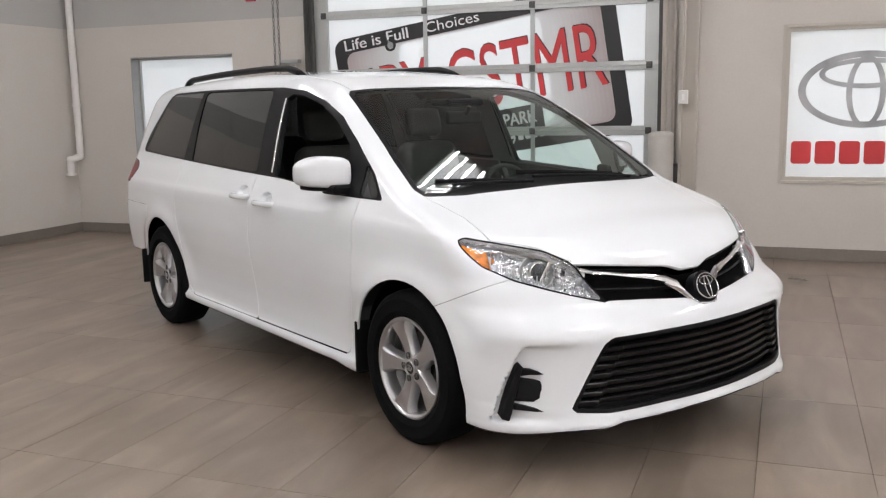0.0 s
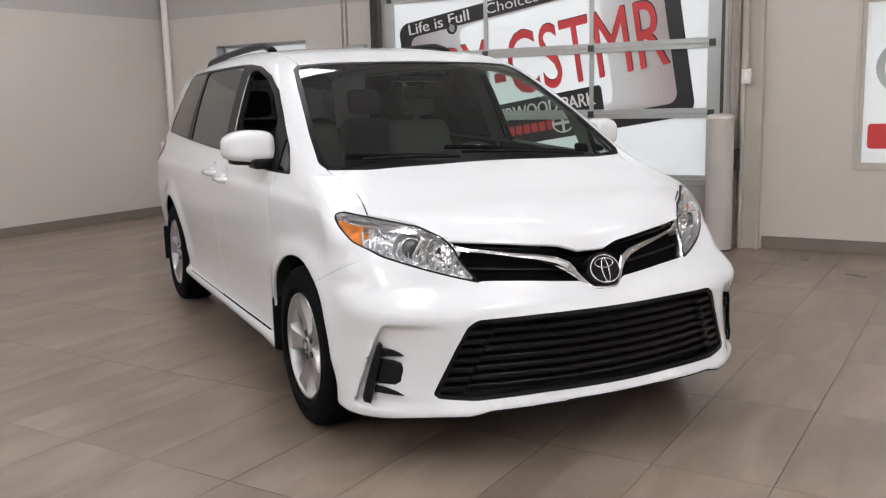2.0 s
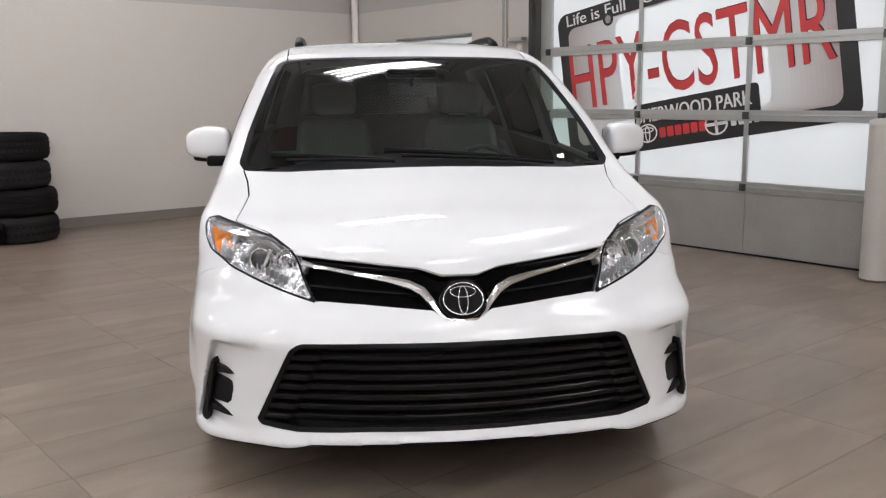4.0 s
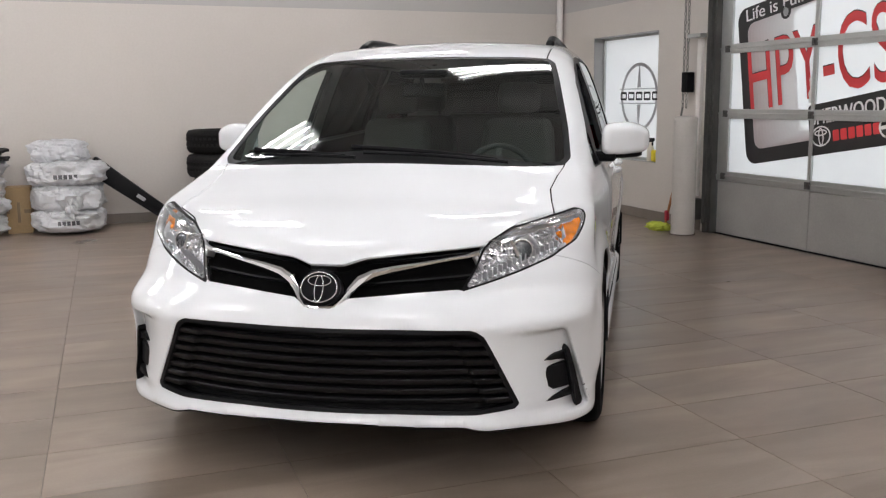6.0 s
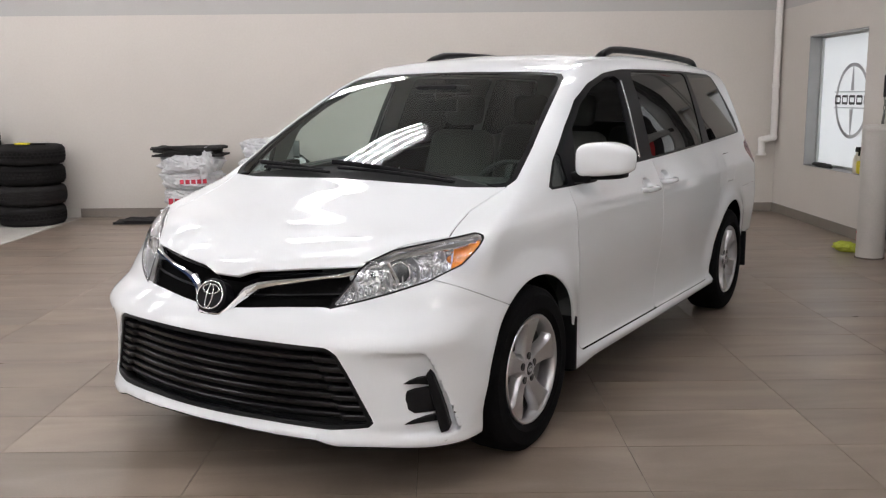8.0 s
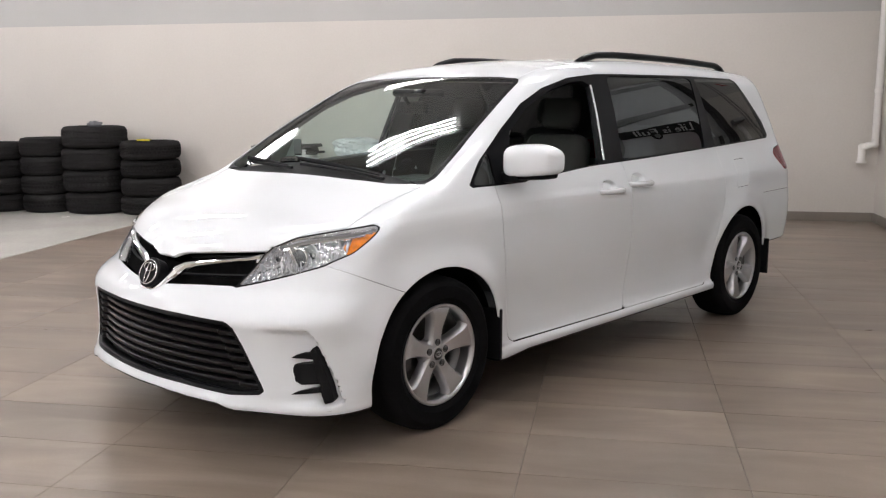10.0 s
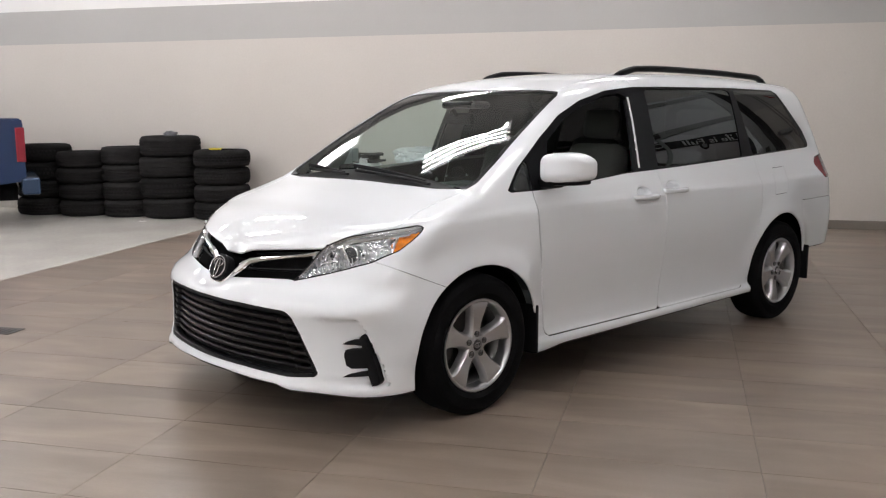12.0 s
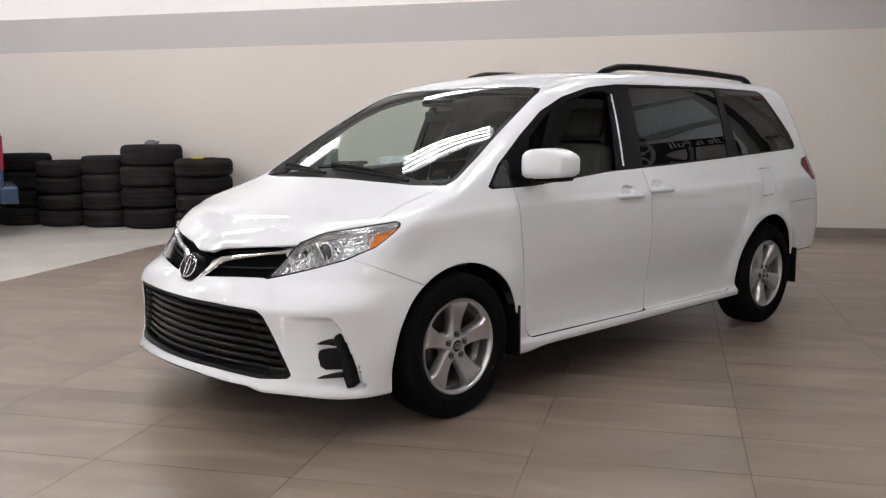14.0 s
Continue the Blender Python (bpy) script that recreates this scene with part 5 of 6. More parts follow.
def spoke_mesh():
    """A broad flat-faced spoke: hollowed flanks fall away on both sides, and it spreads into hub and lip."""
    bm = bmesh.new()
    rows = [(0.022, 0.030, 0.088), (0.045, 0.030, 0.087), (0.062, 0.027, 0.086), (0.08, 0.0265, 0.086), (0.11, 0.029, 0.089), (0.14, 0.034, 0.095), (0.165, 0.039, 0.101), (0.185, 0.045, 0.104), (0.2, 0.052, 0.104), (0.2135, 0.064, 0.101)]
    rings = []
    for r, w, h in rows:
        c = 0.013 + 0.03 * max(0.0, (r - 0.16) / 0.05) ** 2 * 0.4
        c = c + 0.006 * math.exp(-((r - 0.05) / 0.02) ** 2)
        rings.append([bm.verts.new((a, b, r)) for a, b in ((-w - c, h - 0.045), (-w - 0.6 * c, h - 0.022), (-w - 0.15 * c, h - 0.005), (-w + 0.003, h), (w - 0.003, h), (w + 0.15 * c, h - 0.005), (w + 0.6 * c, h - 0.022), (w + c, h - 0.045))])
    for a, b in zip(rings, rings[1:]):
        for i in range(8):
            j = (i + 1) % 8
            bm.faces.new((a[i], a[j], b[j], b[i]))
    bm.faces.new(rings[0])
    bm.faces.new(rings[-1])
    bmesh.ops.recalc_face_normals(bm, faces=bm.faces)
    return bm


DISC = mat("brake_disc", (0.09, 0.088, 0.086), 0.4, metal=0.8, vary=0.1)
# barrel and nuts: the alloy's grey lowered for shade between the spokes
BARREL = mat("dull_shaded_barrel", (0.17, 0.17, 0.17), 0.45, metal=0.8, vary=0.1)
CAP = mat("grey_wheel_cap", (0.022, 0.022, 0.023), 0.35)


def build_wheel(angle, steer=0.0):
    w = part("wheel", tyre_mesh(), RUBBER, van, "black tyre on a five-spoke silver rim", True)
    w.data.set_sharp_from_angle(angle=radians(40))
    part("rim", rim_mesh(), ALLOY, w, "silver alloy rim", True).data.set_sharp_from_angle(angle=radians(35))
    part("barrel", lathe([(0.223, -0.10), (0.223, 0.039), (0.202, 0.039), (0.195, -0.10)], 64, "Y", closed=True), BARREL, w, "dull rim barrel, darkened for the shade behind the spokes", True)
    part("brake_disc", lathe([(0.03, 0.02), (0.06, 0.02), (0.062, 0.0), (0.155, 0.0), (0.155, -0.02), (0.03, -0.02)], 40, "Y"), DISC, w)
    part("hub_plate", lathe([(0.001, 0.088), (0.04, 0.088), (0.062, 0.08), (0.075, 0.066), (0.075, 0.03)], 40, "Y"), ALLOY, w, "", True)
    part("caliper", boxes((0.09, 0.17, -0.05, 0.022, -0.075, 0.075), bevel=0.012), DISC, w)
    cap = part("centre_cap", lathe([(0.001, 0.097), (0.024, 0.096), (0.029, 0.092), (0.03, 0.08)], 32, "Y"), CAP, w, "dark centre cap", True)
    for args in ((0, 0, 0.019, 0.013, 0.003, 0.0015), (0, 0.005, 0.012, 0.005, 0.0025, 0.0015), (0, -0.001, 0.005, 0.011, 0.0025, 0.002)):
        bm = oval_ring(bmesh.new(), *args, n=20)
        bm.transform(Matrix.Translation((0, 0.0965, 0)) @ pose(0, 0, 0, -90, 0, 0) @ Matrix.Diagonal((-1, 1, 1, 1)))
        bmesh.ops.recalc_face_normals(bm, faces=bm.faces)
        part("cap_emblem", bm, ALLOY, w)
    part("cap_ring", lathe([(0.03, 0.08), (0.03, 0.096), (0.032, 0.0975), (0.035, 0.094), (0.035, 0.08)], 32, "Y", closed=True), ALLOY, w, "", True)
    for k in range(5):
        a = angle + k * 2 * math.pi / 5
        bm = spoke_mesh()
        bm.transform(Matrix.Rotation(a, 4, "Y"))
        part("spoke", bm, ALLOY, w, "", True).data.set_sharp_from_angle(angle=radians(32))
        # a bright nut in a well whose dark colour stands for its shade
        bm = lathe([(0.0155, 0.07), (0.0155, 0.0905), (0.0125, 0.0905), (0.0125, 0.084), (0.001, 0.084)], 16, "Y")
        bm.transform(Matrix.Rotation(a, 4, "Y") @ Matrix.Translation((0, 0, 0.055)))
        part("nut_well", bm, CAP, w)
        bm = lathe([(0.0095, 0.08), (0.0095, 0.091), (0.006, 0.094), (0.001, 0.0945)], 6, "Y")
        bm.transform(Matrix.Rotation(a, 4, "Y") @ Matrix.Translation((0, 0, 0.055)))
        part("wheel_nut", bm, BARREL, w)
    return w


for ax, s, ang in ((AXLES[0], 1, -0.05), (AXLES[0], -1, 0.33), (AXLES[1], 1, 0.5), (AXLES[1], -1, 0.2)):
    wheel = build_wheel(ang)
    wheel.matrix_basis = Matrix.Translation((ax, s * 0.858, WHEEL_Z)) @ Matrix.Rotation(0 if s > 0 else math.pi, 4, "Z")
    bm = bmesh.new()
    ring = []
    for i in range(25):
        a = radians(-12 + 204 * i / 24)
        r = 0.432
        ring.append([bm.verts.new((ax + rr * math.cos(a), s * yy, WHEEL_Z + rr * math.sin(a))) for rr, yy in ((r, 0.90), (r + 0.006, 0.90), (r + 0.006, 0.55), (r, 0.55))])
    for a, b in zip(ring, ring[1:]):
        for i in range(4):
            bm.faces.new((a[i], a[(i + 1) % 4], b[(i + 1) % 4], b[i]))
    bmesh.ops.recalc_face_normals(bm, faces=bm.faces)
    part("wheel_arch_liner", bm, VOID, van)
    part("wheel_well", boxes((ax - 0.42, ax + 0.42, min(s * 0.52, s * 0.56), max(s * 0.52, s * 0.56), 0.2, 0.76)), VOID, van)
    bm = bmesh.new()
    box(bm, ax - 0.423, ax - 0.407, min(s * 0.70, s * 0.982), max(s * 0.70, s * 0.982), 0.235, 0.49, bevel=0.006)
    part("mud_flap", bm, PLASTIC, van, "black mud flap")


# door mirrors
def mirror_mesh():
    """A cap rounded ahead and flat behind, that narrows to its foot."""
    bm = bmesh.new()
    bmesh.ops.create_uvsphere(bm, u_segments=32, v_segments=20, radius=1.0)
    for v in bm.verts:
        x, y, z = v.co
        sx, sy, sz = (math.copysign(abs(c) ** 0.45, c) for c in (x, y, z))
        depth = 0.1 if sx > 0 else 0.035
        top = 0.086 - 0.03 * max(sy, 0) ** 2
        v.co = (sx * depth - 0.055 * sy, 0.112 * sy, sz * (top if sz > 0 else 0.07) * (1 - 0.1 * max(sy, 0)) + 0.004 * sy)
    return bm


for s in (1, -1):
    bm = mirror_mesh()
    fold = Matrix.Translation((-0.025, 0, 0) if s > 0 else (-0.1, 0.043, 0.0))  # that on the right is folded back a little
    bm.transform(fold @ Matrix.Translation((-0.535, 1.042 * s, 1.19)) @ Matrix.Diagonal((1, s, 1, 1)))
    bmesh.ops.recalc_face_normals(bm, faces=bm.faces)
    m = part("door_mirror", bm, PAINT, van, "white door mirror on a black foot", True)
    bm = mirror_mesh()
    bm.transform(fold @ Matrix.Translation((-0.538, 1.025 * s, 1.124)) @ Matrix.Diagonal((0.85, s * 0.86, 0.28, 1)))
    bmesh.ops.recalc_face_normals(bm, faces=bm.faces)
    part("mirror_foot", bm, TRIM, m, "", True)
    bm = bmesh.new()
    box(bm, -0.56 if s > 0 else -0.63, -0.45 if s > 0 else -0.49, min(s * 0.86, s * 1.0), max(s * 0.86, s * 1.0), 1.09, 1.14, bevel=0.015)
    part("mirror_arm", bm, TRIM, m)
    bm = boxes((-0.578, -0.572, min(s * 0.95, s * 1.13), max(s * 0.95, s * 1.13), 1.14, 1.24), bevel=0.002)
    bm.transform(fold)
    part("mirror_glass", bm, CHROME, m)

# door handles
for s in (1, -1):
    for hx, hz in HANDLES:
        bm = bmesh.new()
        base = 0.968 if hx > -1.5 else 0.964
        tube(bm, [(hx + a, s * (base + b), hz - 0.006 + 0.02 * a) for a, b in ((-0.12, -0.008), (-0.112, 0.012), (-0.09, 0.024), (0.0, 0.03), (0.07, 0.026), (0.1, 0.014), (0.108, -0.008))], 0.017, 10, flat=0.9)
        part("door_handle", bm, PAINT, van, "white pull handle", True)

# roof rails
for s in (1, -1):
    pts = []
    for i in range(41):
        u = i / 40
        x = -1.55 - 1.87 * u
        rise = 0.041 * min(1.0, (u / 0.10) ** 0.6, ((1 - u) / 0.06) ** 0.6)
        y = 0.575 - 0.03 * u
        roof_z = float(ROOFLINE(np.array([x]))[0]) - 0.075 * y * y
        pts.append((x, s * y, roof_z + rise - 0.008))
    bm = tube(bmesh.new(), pts, 0.026, 10, flat=0.8)
    part("roof_rail", bm, TRIM, van, "black raised roof rail", True)

# wipers lying along the foot of the windscreen
def on_screen(x, y, lift):
    """A point over the skin at (x, y)."""
    z = np.array([1.3])
    for _ in range(20):
        z = z - skin(np.array([[x, y, z[0]]]))
    return (x + 0.5 * lift, y, float(z[0]) + 0.85 * lift)


for y0, y1, x0, x1 in ((0.55, -0.12, -0.02, -0.055), (-0.15, -0.61, -0.02, -0.075)):
    pts = [on_screen(x0 + (x1 - x0) * k / 8, y0 + (y1 - y0) * k / 8, 0.008) for k in range(9)]
    wiper = part("wiper", tube(bmesh.new(), pts, 0.008, 6), WIPER, van, "black wiper")
    pts = [on_screen(x0 - 0.012 + (x1 - 0.03 - x0) * k / 8, y0 - 0.05 + (y1 - y0 - 0.02) * k / 8, 0.006) for k in range(9)]
    part("wiper_blade", tube(bmesh.new(), pts, 0.006, 6, flat=2.0), WIPER, wiper)


# cabin: floor, dashboard, wheel, seats, mirror
part("cabin_floor", boxes((-3.35, 0.2, -0.85, 0.85, 0.34, 0.4)), CABIN, van)
bm = bmesh.new()
box(bm, -0.52, 0.1, -0.82, 0.82, 0.7, 1.045, bevel=0.06)
dash = part("dashboard", bm, DASH, van)
bm = bmesh.new()
box(bm, -0.62, -0.3, 0.18, 0.56, 0.95, 1.09, bevel=0.05)
part("instrument_hood", bm, DASH, dash)
bm = bmesh.new()
box(bm, -0.66, -0.45, -0.16, 0.16, 0.5, 1.0, bevel=0.03)
part("centre_console", bm, DASH, dash)
tilt = Matrix.Translation((-0.78, 0.38, 0.98)) @ pose(0, 0, 0, 0, 62, 0)
bm = bmesh.new()
ring = [(0.185 * math.cos(a), 0.185 * math.sin(a), 0) for a in (2 * math.pi * k / 32 for k in range(33))]
tube(bm, ring, 0.016, 8)
bm.transform(tilt)
steer = part("steering_wheel", bm, DASH, van, "", True)
bm = lathe([(0.001, 0.02), (0.06, 0.015), (0.075, -0.02), (0.05, -0.05)], 20)
bm.transform(tilt)
part("wheel_hub", bm, DASH, steer, "", True)
for a in (0, math.pi, -math.pi / 2):
    bm = bmesh.new()
    box(bm, 0.04, 0.18, -0.02, 0.02, -0.012, 0.008, bevel=0.005)
    bm.transform(tilt @ Matrix.Rotation(a, 4, "Z"))
    part("wheel_spoke", bm, DASH, steer)


def cushion(bm, x0, x1, y0, y1, z0, z1, bevel, m):
    made = box(bm, x0, x1, y0, y1, z0, z1, bevel)
    bmesh.ops.transform(bm, matrix=m, verts=made)


def build_seat(x, y, width):
    base = Matrix.Translation((x, y, 0.4))
    bm = bmesh.new()
    box(bm, -0.26, 0.28, -width / 2, width / 2, 0.12, 0.30, bevel=0.06)
    bm.transform(base)
    seat = part("seat", bm, SEAT, van, "grey cloth seat", True)
    bm = bmesh.new()
    box(bm, -0.08, 0.08, -width / 2, width / 2, 0.0, 0.66, bevel=0.065)
    for v in bm.verts:
        v.co.y *= 1 - 0.22 * max(0, v.co.z - 0.3) / 0.36
    bm.transform(base @ Matrix.Translation((-0.27, 0, 0.24)) @ pose(0, 0, 0, 0, -17, 0))
    part("backrest", bm, SEAT, seat, "", True)
    if width < 0.7:
        bm = bmesh.new()
        box(bm, -0.05, 0.05, -0.13, 0.13, 0.69, 0.88, bevel=0.045)
        bm.transform(base @ Matrix.Translation((-0.27, 0, 0.24)) @ pose(0, 0, 0, 0, -15, 0))
        part("headrest", bm, SEAT, seat, "", True)
    part("seat_base", boxes((x - 0.2, x + 0.2, y - width / 2 + 0.05, y + width / 2 - 0.05, 0.39, 0.54)), CABIN, seat)


for sx, sy, sw in ((-1.2, 0.38, 0.52), (-1.2, -0.38, 0.52), (-2.2, 0.42, 0.5), (-2.2, -0.42, 0.5), (-3.1, 0.0, 1.2)):
    build_seat(sx, sy, sw)
bm = bmesh.new()
box(bm, -0.03, 0.0, -0.12, 0.12, -0.035, 0.035, bevel=0.012)
bm.transform(Matrix.Translation((-0.74, 0, 1.44)))
rear_view = part("rear_view_mirror", bm, TRIM, van)
part("mirror_stalk", tube(bmesh.new(), [(-0.73, 0, 1.46), (-0.70, 0, 1.5)], 0.012, 8), TRIM, rear_view)
bm = bmesh.new()
box(bm, -0.9, -0.72, -0.13, 0.13, 1.5, 1.545, bevel=0.02)
part("sensor_box", bm, TRIM, van)

# the nose of the van hangs a little, from the windscreen's foot forward
for ob in van.children_recursive:
    if ob.type == "MESH" and not (ob.name.startswith("wheel") and "_" not in ob.name) and not (ob.parent and ob.parent.name.startswith("wheel") and "_" not in ob.parent.name):
        for v in ob.data.vertices:
            v.co.z -= 0.028 * float(ramp(v.co.x, -0.45, 0.3)) * (1 - 0.45 * float(ramp(v.co.z, 0.74, 0.86) * ramp(v.co.x, 0.35, 0.6)))

# ---- along the tyre wall ----
def tyre_profile(r, h):
    i = r * 0.6
    return [(i, 0.02), (i + 0.02, 0.004), (r * 0.8, 0.0), (r * 0.93, 0.012), (r - 0.008, 0.04), (r, 0.06), (r, 0.075), (r - 0.006, 0.078), (r - 0.006, 0.084), (r, 0.087), (r, h / 2 - 0.006), (r - 0.007, h / 2 - 0.003), (r - 0.007, h / 2 + 0.003), (r, h / 2 + 0.006), (r, h - 0.087), (r - 0.006, h - 0.084), (r - 0.006, h - 0.078), (r, h - 0.075), (r, h - 0.06), (r - 0.008, h - 0.04), (r * 0.93, h - 0.012), (r * 0.8, h), (i + 0.02, h - 0.004), (i, h - 0.02)]


def stacked_tyre(x, y, z, r, h, turn, label):
    ob = link("stacked_tyre", lathe(tyre_profile(r, h), 48, closed=True), OLD_RUBBER, smooth=True, label=label, category="tyre")
    ob["group"] = "stacked tyres"
    ob.data.set_sharp_from_angle(angle=radians(45))
    ob.matrix_basis = Matrix.Translation((x, y, z)) @ Matrix.Rotation(turn, 4, "Z")
    # tread blocks round the crown
    bm = bmesh.new()
    n = 44
    for k in range(n):
        a = 2 * math.pi * k / n
        for zz, sh in ((0.10, 0.0), (h - 0.10, 0.5)):
            m = Matrix.Rotation(a + sh * 2 * math.pi / n, 4, "Z") @ Matrix.Translation((r, 0, zz))
            box(bm, -0.006, 0.003, -0.017, 0.017, -0.014, 0.014, m=None)
            for v in bm.verts[-8:]:
                v.co = m @ v.co
    part("tread", bm, OLD_RUBBER, ob)["kind"] = "stuff"
    return ob


rng = random.Random(4)
for y, r, total, lab in ((-2.97, 0.40, 1.03, "black used tyre in a stack by the wall"), (-2.285, 0.38, 0.93, "greyish worn tyre in a stack by the wall"), (-1.59, 0.345, 1.0, "black used tyre with chalk marks in a stack"), (-0.875, 0.42, 1.155, "wide black truck tyre in a stack"), (-0.075, 0.39, 0.965, "black used tyre in a stack by the wall"), (4.52, 0.385, 1.09, "brown-dusted black tyre in a leaning stack")):
    h = total / 4
    for k in range(4):
        stacked_tyre(-7.76 + rng.uniform(-0.015, 0.015), y + rng.uniform(-0.018, 0.018) + (0.02 * (1.5 - k) if y > 4 else 0), h * k, r * rng.uniform(0.985, 1.0), h * 0.985, rng.uniform(0, 6), lab)
scraper = thing("yellow_tool", pose(-7.7, -0.1, 0.957), "yellow plastic tool lying on a tyre stack", "tool")
part("blade", boxes((-0.05, 0.05, -0.1, 0.07, 0.0, 0.022), bevel=0.006), YELLOW, scraper)
part("grip", boxes((-0.015, 0.015, 0.07, 0.26, 0.0, 0.02), bevel=0.006), TRIM, scraper)
bm = bmesh.new()
bmesh.ops.create_icosphere(bm, subdivisions=3, radius=1.0)
for v in bm.verts:
    d = 1 + 0.4 * noise.noise(v.co * 3)
    v.co = (v.co.x * 0.08 * d, v.co.y * 0.09 * d, max(v.co.z, -0.6) * 0.045 * d + 0.02)
bm.transform(Matrix.Translation((-7.74, -0.84, 1.148)))
link("rag", bm, BAG_GREY, smooth=True, label="small grey rag on top of a tyre stack", category="rag")


def wrapped_tyre(x, y, z, r, h, seed, label):
    """A tyre in a loose plastic bag: slack, sharply creased, with pointed corners of film standing off."""
    bm = bmesh.new()
    bmesh.ops.create_uvsphere(bm, u_segments=150, v_segments=50, radius=1.0)
    off = Vector((seed * 7.3, seed * 3.1, seed * 1.7))
    own = random.Random(seed)
    # folds: tilted lines over (angle, height), each a sharp ridge, some drawn to the knot
    folds = [(own.uniform(-3.1, 3.1), own.uniform(-1, 1), own.uniform(-1.4, 1.4), own.uniform(0.05, 0.16), own.uniform(0.008, 0.026)) for _ in range(80)]
    ears = [(own.uniform(-1.6, 1.6), own.uniform(-0.6, 0.7), own.uniform(0.03, 0.08)) for _ in range(4)]
    for v in bm.verts:
        c = v.co.copy()
        a = math.atan2(c.y, c.x)
        ring = (1 - abs(c.z) ** 2.2) ** 0.33 if abs(c.z) < 1 else 0
        flatz = math.copysign(abs(c.z) ** 0.55, c.z)
        soft = noise.noise(c * 1.5 + off)
        push = 0.0
        for fa, fz, lean, width, deep in folds:
            da = (a - fa + math.pi) % (2 * math.pi) - math.pi
            dz = flatz - fz
            across = (da * math.cos(lean) + dz * math.sin(lean)) / width
            along = (dz * math.cos(lean) - da * math.sin(lean)) / 0.7
            if abs(across) < 1 and abs(along) < 1:
                push += deep * (1 - abs(across)) * (1 - along * along) * (1 if fa > 0.4 else -1)
        for ea, ez, far in ears:
            da = (a - ea + math.pi) % (2 * math.pi) - math.pi
            d = math.hypot(da / 0.32, (flatz - ez) / 0.45)
            push += far * max(0.0, 1 - d) ** 1.5
        crumple = abs(noise.noise(c * 5 + off)) + 0.5 * abs(noise.noise(c * 11 + off))
        rr = r * ring * (0.98 + 0.07 * soft - 0.03 * crumple) + push * ring
        v.co = (rr * math.cos(a), rr * math.sin(a), h / 2 + flatz * h * 0.5 * (1 + 0.12 * soft) + 0.4 * push * flatz - 0.02 * crumple)
    zs = [v.co.z for v in bm.verts]
    lo = min(zs)
    for v in bm.verts:
        v.co.z = max(v.co.z - lo, 0.0) * (h / (max(zs) - lo))
    ob = link("wrapped_tyre", bm, BAG, smooth=True, label=label, category="wrapped tyre")
    ob["group"] = "bagged tyres"
    ob.data.set_sharp_from_angle(angle=radians(20))
    ob.matrix_basis = Matrix.Translation((x, y, z))
    return ob


def knot(parent, p, size, seed):
    """The tied neck of a bag: a crumpled tuft."""
    bm = bmesh.new()
    bmesh.ops.create_icosphere(bm, subdivisions=4, radius=1.0)
    for v in bm.verts:
        d = 1 + 0.6 * noise.noise(v.co * 2.4 + Vector((seed, 0, 0))) + 0.3 * noise.noise(v.co * 7 + Vector((0, seed, 0)))
        v.co = (v.co.x * size * 0.5 * d + p[0], v.co.y * size * 0.7 * d + p[1], v.co.z * size * 1.0 * d + p[2])
    part("knot", bm, BAG, parent, "", True)


def printed_bars(parent, r, z, height, a0, a1, material, rows=1):
    """Bars of print wrapped round the side of a bag that faces the hall."""
    for q in range(rows):
        n = 5
        for k in range(n):
            b0 = a0 + (a1 - a0) * k / n
            b1 = b0 + (a1 - a0) / n * 0.72
            bm = bmesh.new()
            lo, hi = [], []
            for s in range(5):
                b = b0 + (b1 - b0) * s / 4
                lo.append(bm.verts.new((r * math.cos(b), r * math.sin(b), z - 0.05 * q)))
                hi.append(bm.verts.new(((r - 0.003) * math.cos(b), (r - 0.003) * math.sin(b), z - 0.05 * q + height)))
            for s in range(4):
                bm.faces.new((lo[s], lo[s + 1], hi[s + 1], hi[s]))
            part("print_bar", bm, material, parent)


bagged = "tyre wrapped in a creased white plastic bag"
for k in range(4):
    ob = wrapped_tyre(-7.74 + rng.uniform(-0.02, 0.02), 1.88 + rng.uniform(-0.02, 0.02), 0.2 * k, 0.365, 0.25, 3 + k, bagged + " in a low stack")
    if k == 1:
        printed_bars(ob, 0.392, 0.06, 0.07, -0.55, 0.65, BAG_RED)
    if k == 2:
        printed_bars(ob, 0.392, 0.10, 0.05, -0.1, 0.75, BAG_RED)
    if k == 3:
        knot(ob, (0.26, 0.20, 0.10), 0.12, 2.0)
        knot(ob, (0.2, 0.25, 0.2), 0.09, 5.0)
for k, (r, h) in enumerate(((0.38, 0.31), (0.38, 0.33), (0.41, 0.31), (0.29, 0.26))):
    z = (0, 0.23, 0.49, 0.755)[k]
    ob = wrapped_tyre(-7.72 + rng.uniform(-0.02, 0.02), 2.84 + (-0.06 if k == 3 else 0.0), z, r, h, 11 + 2 * k, bagged + " in a tall stack")
    if k in (0, 2):
        printed_bars(ob, r + 0.005, 0.12, 0.045, -0.25, 0.35, BAG_GREY)
    if k == 1:
        knot(ob, (0.36, 0.08, 0.14), 0.10, 7.0)
        knot(ob, (0.37, 0.05, 0.05), 0.08, 9.0)

carton = thing("cardboard_box", pose(-8.02, 2.345, 0), "tall narrow brown cardboard box with tape", "box")
part("carton", boxes((-0.14, 0.16, -0.125, 0.125, 0, 0.5), bevel=0.004), CARD, carton)
part("tape", boxes((0.16, 0.162, -0.125, -0.09, 0.22, 0.26)), TAPE, carton)
part("tape", boxes((0.16, 0.162, 0.05, 0.125, 0.22, 0.26)), TAPE, carton)
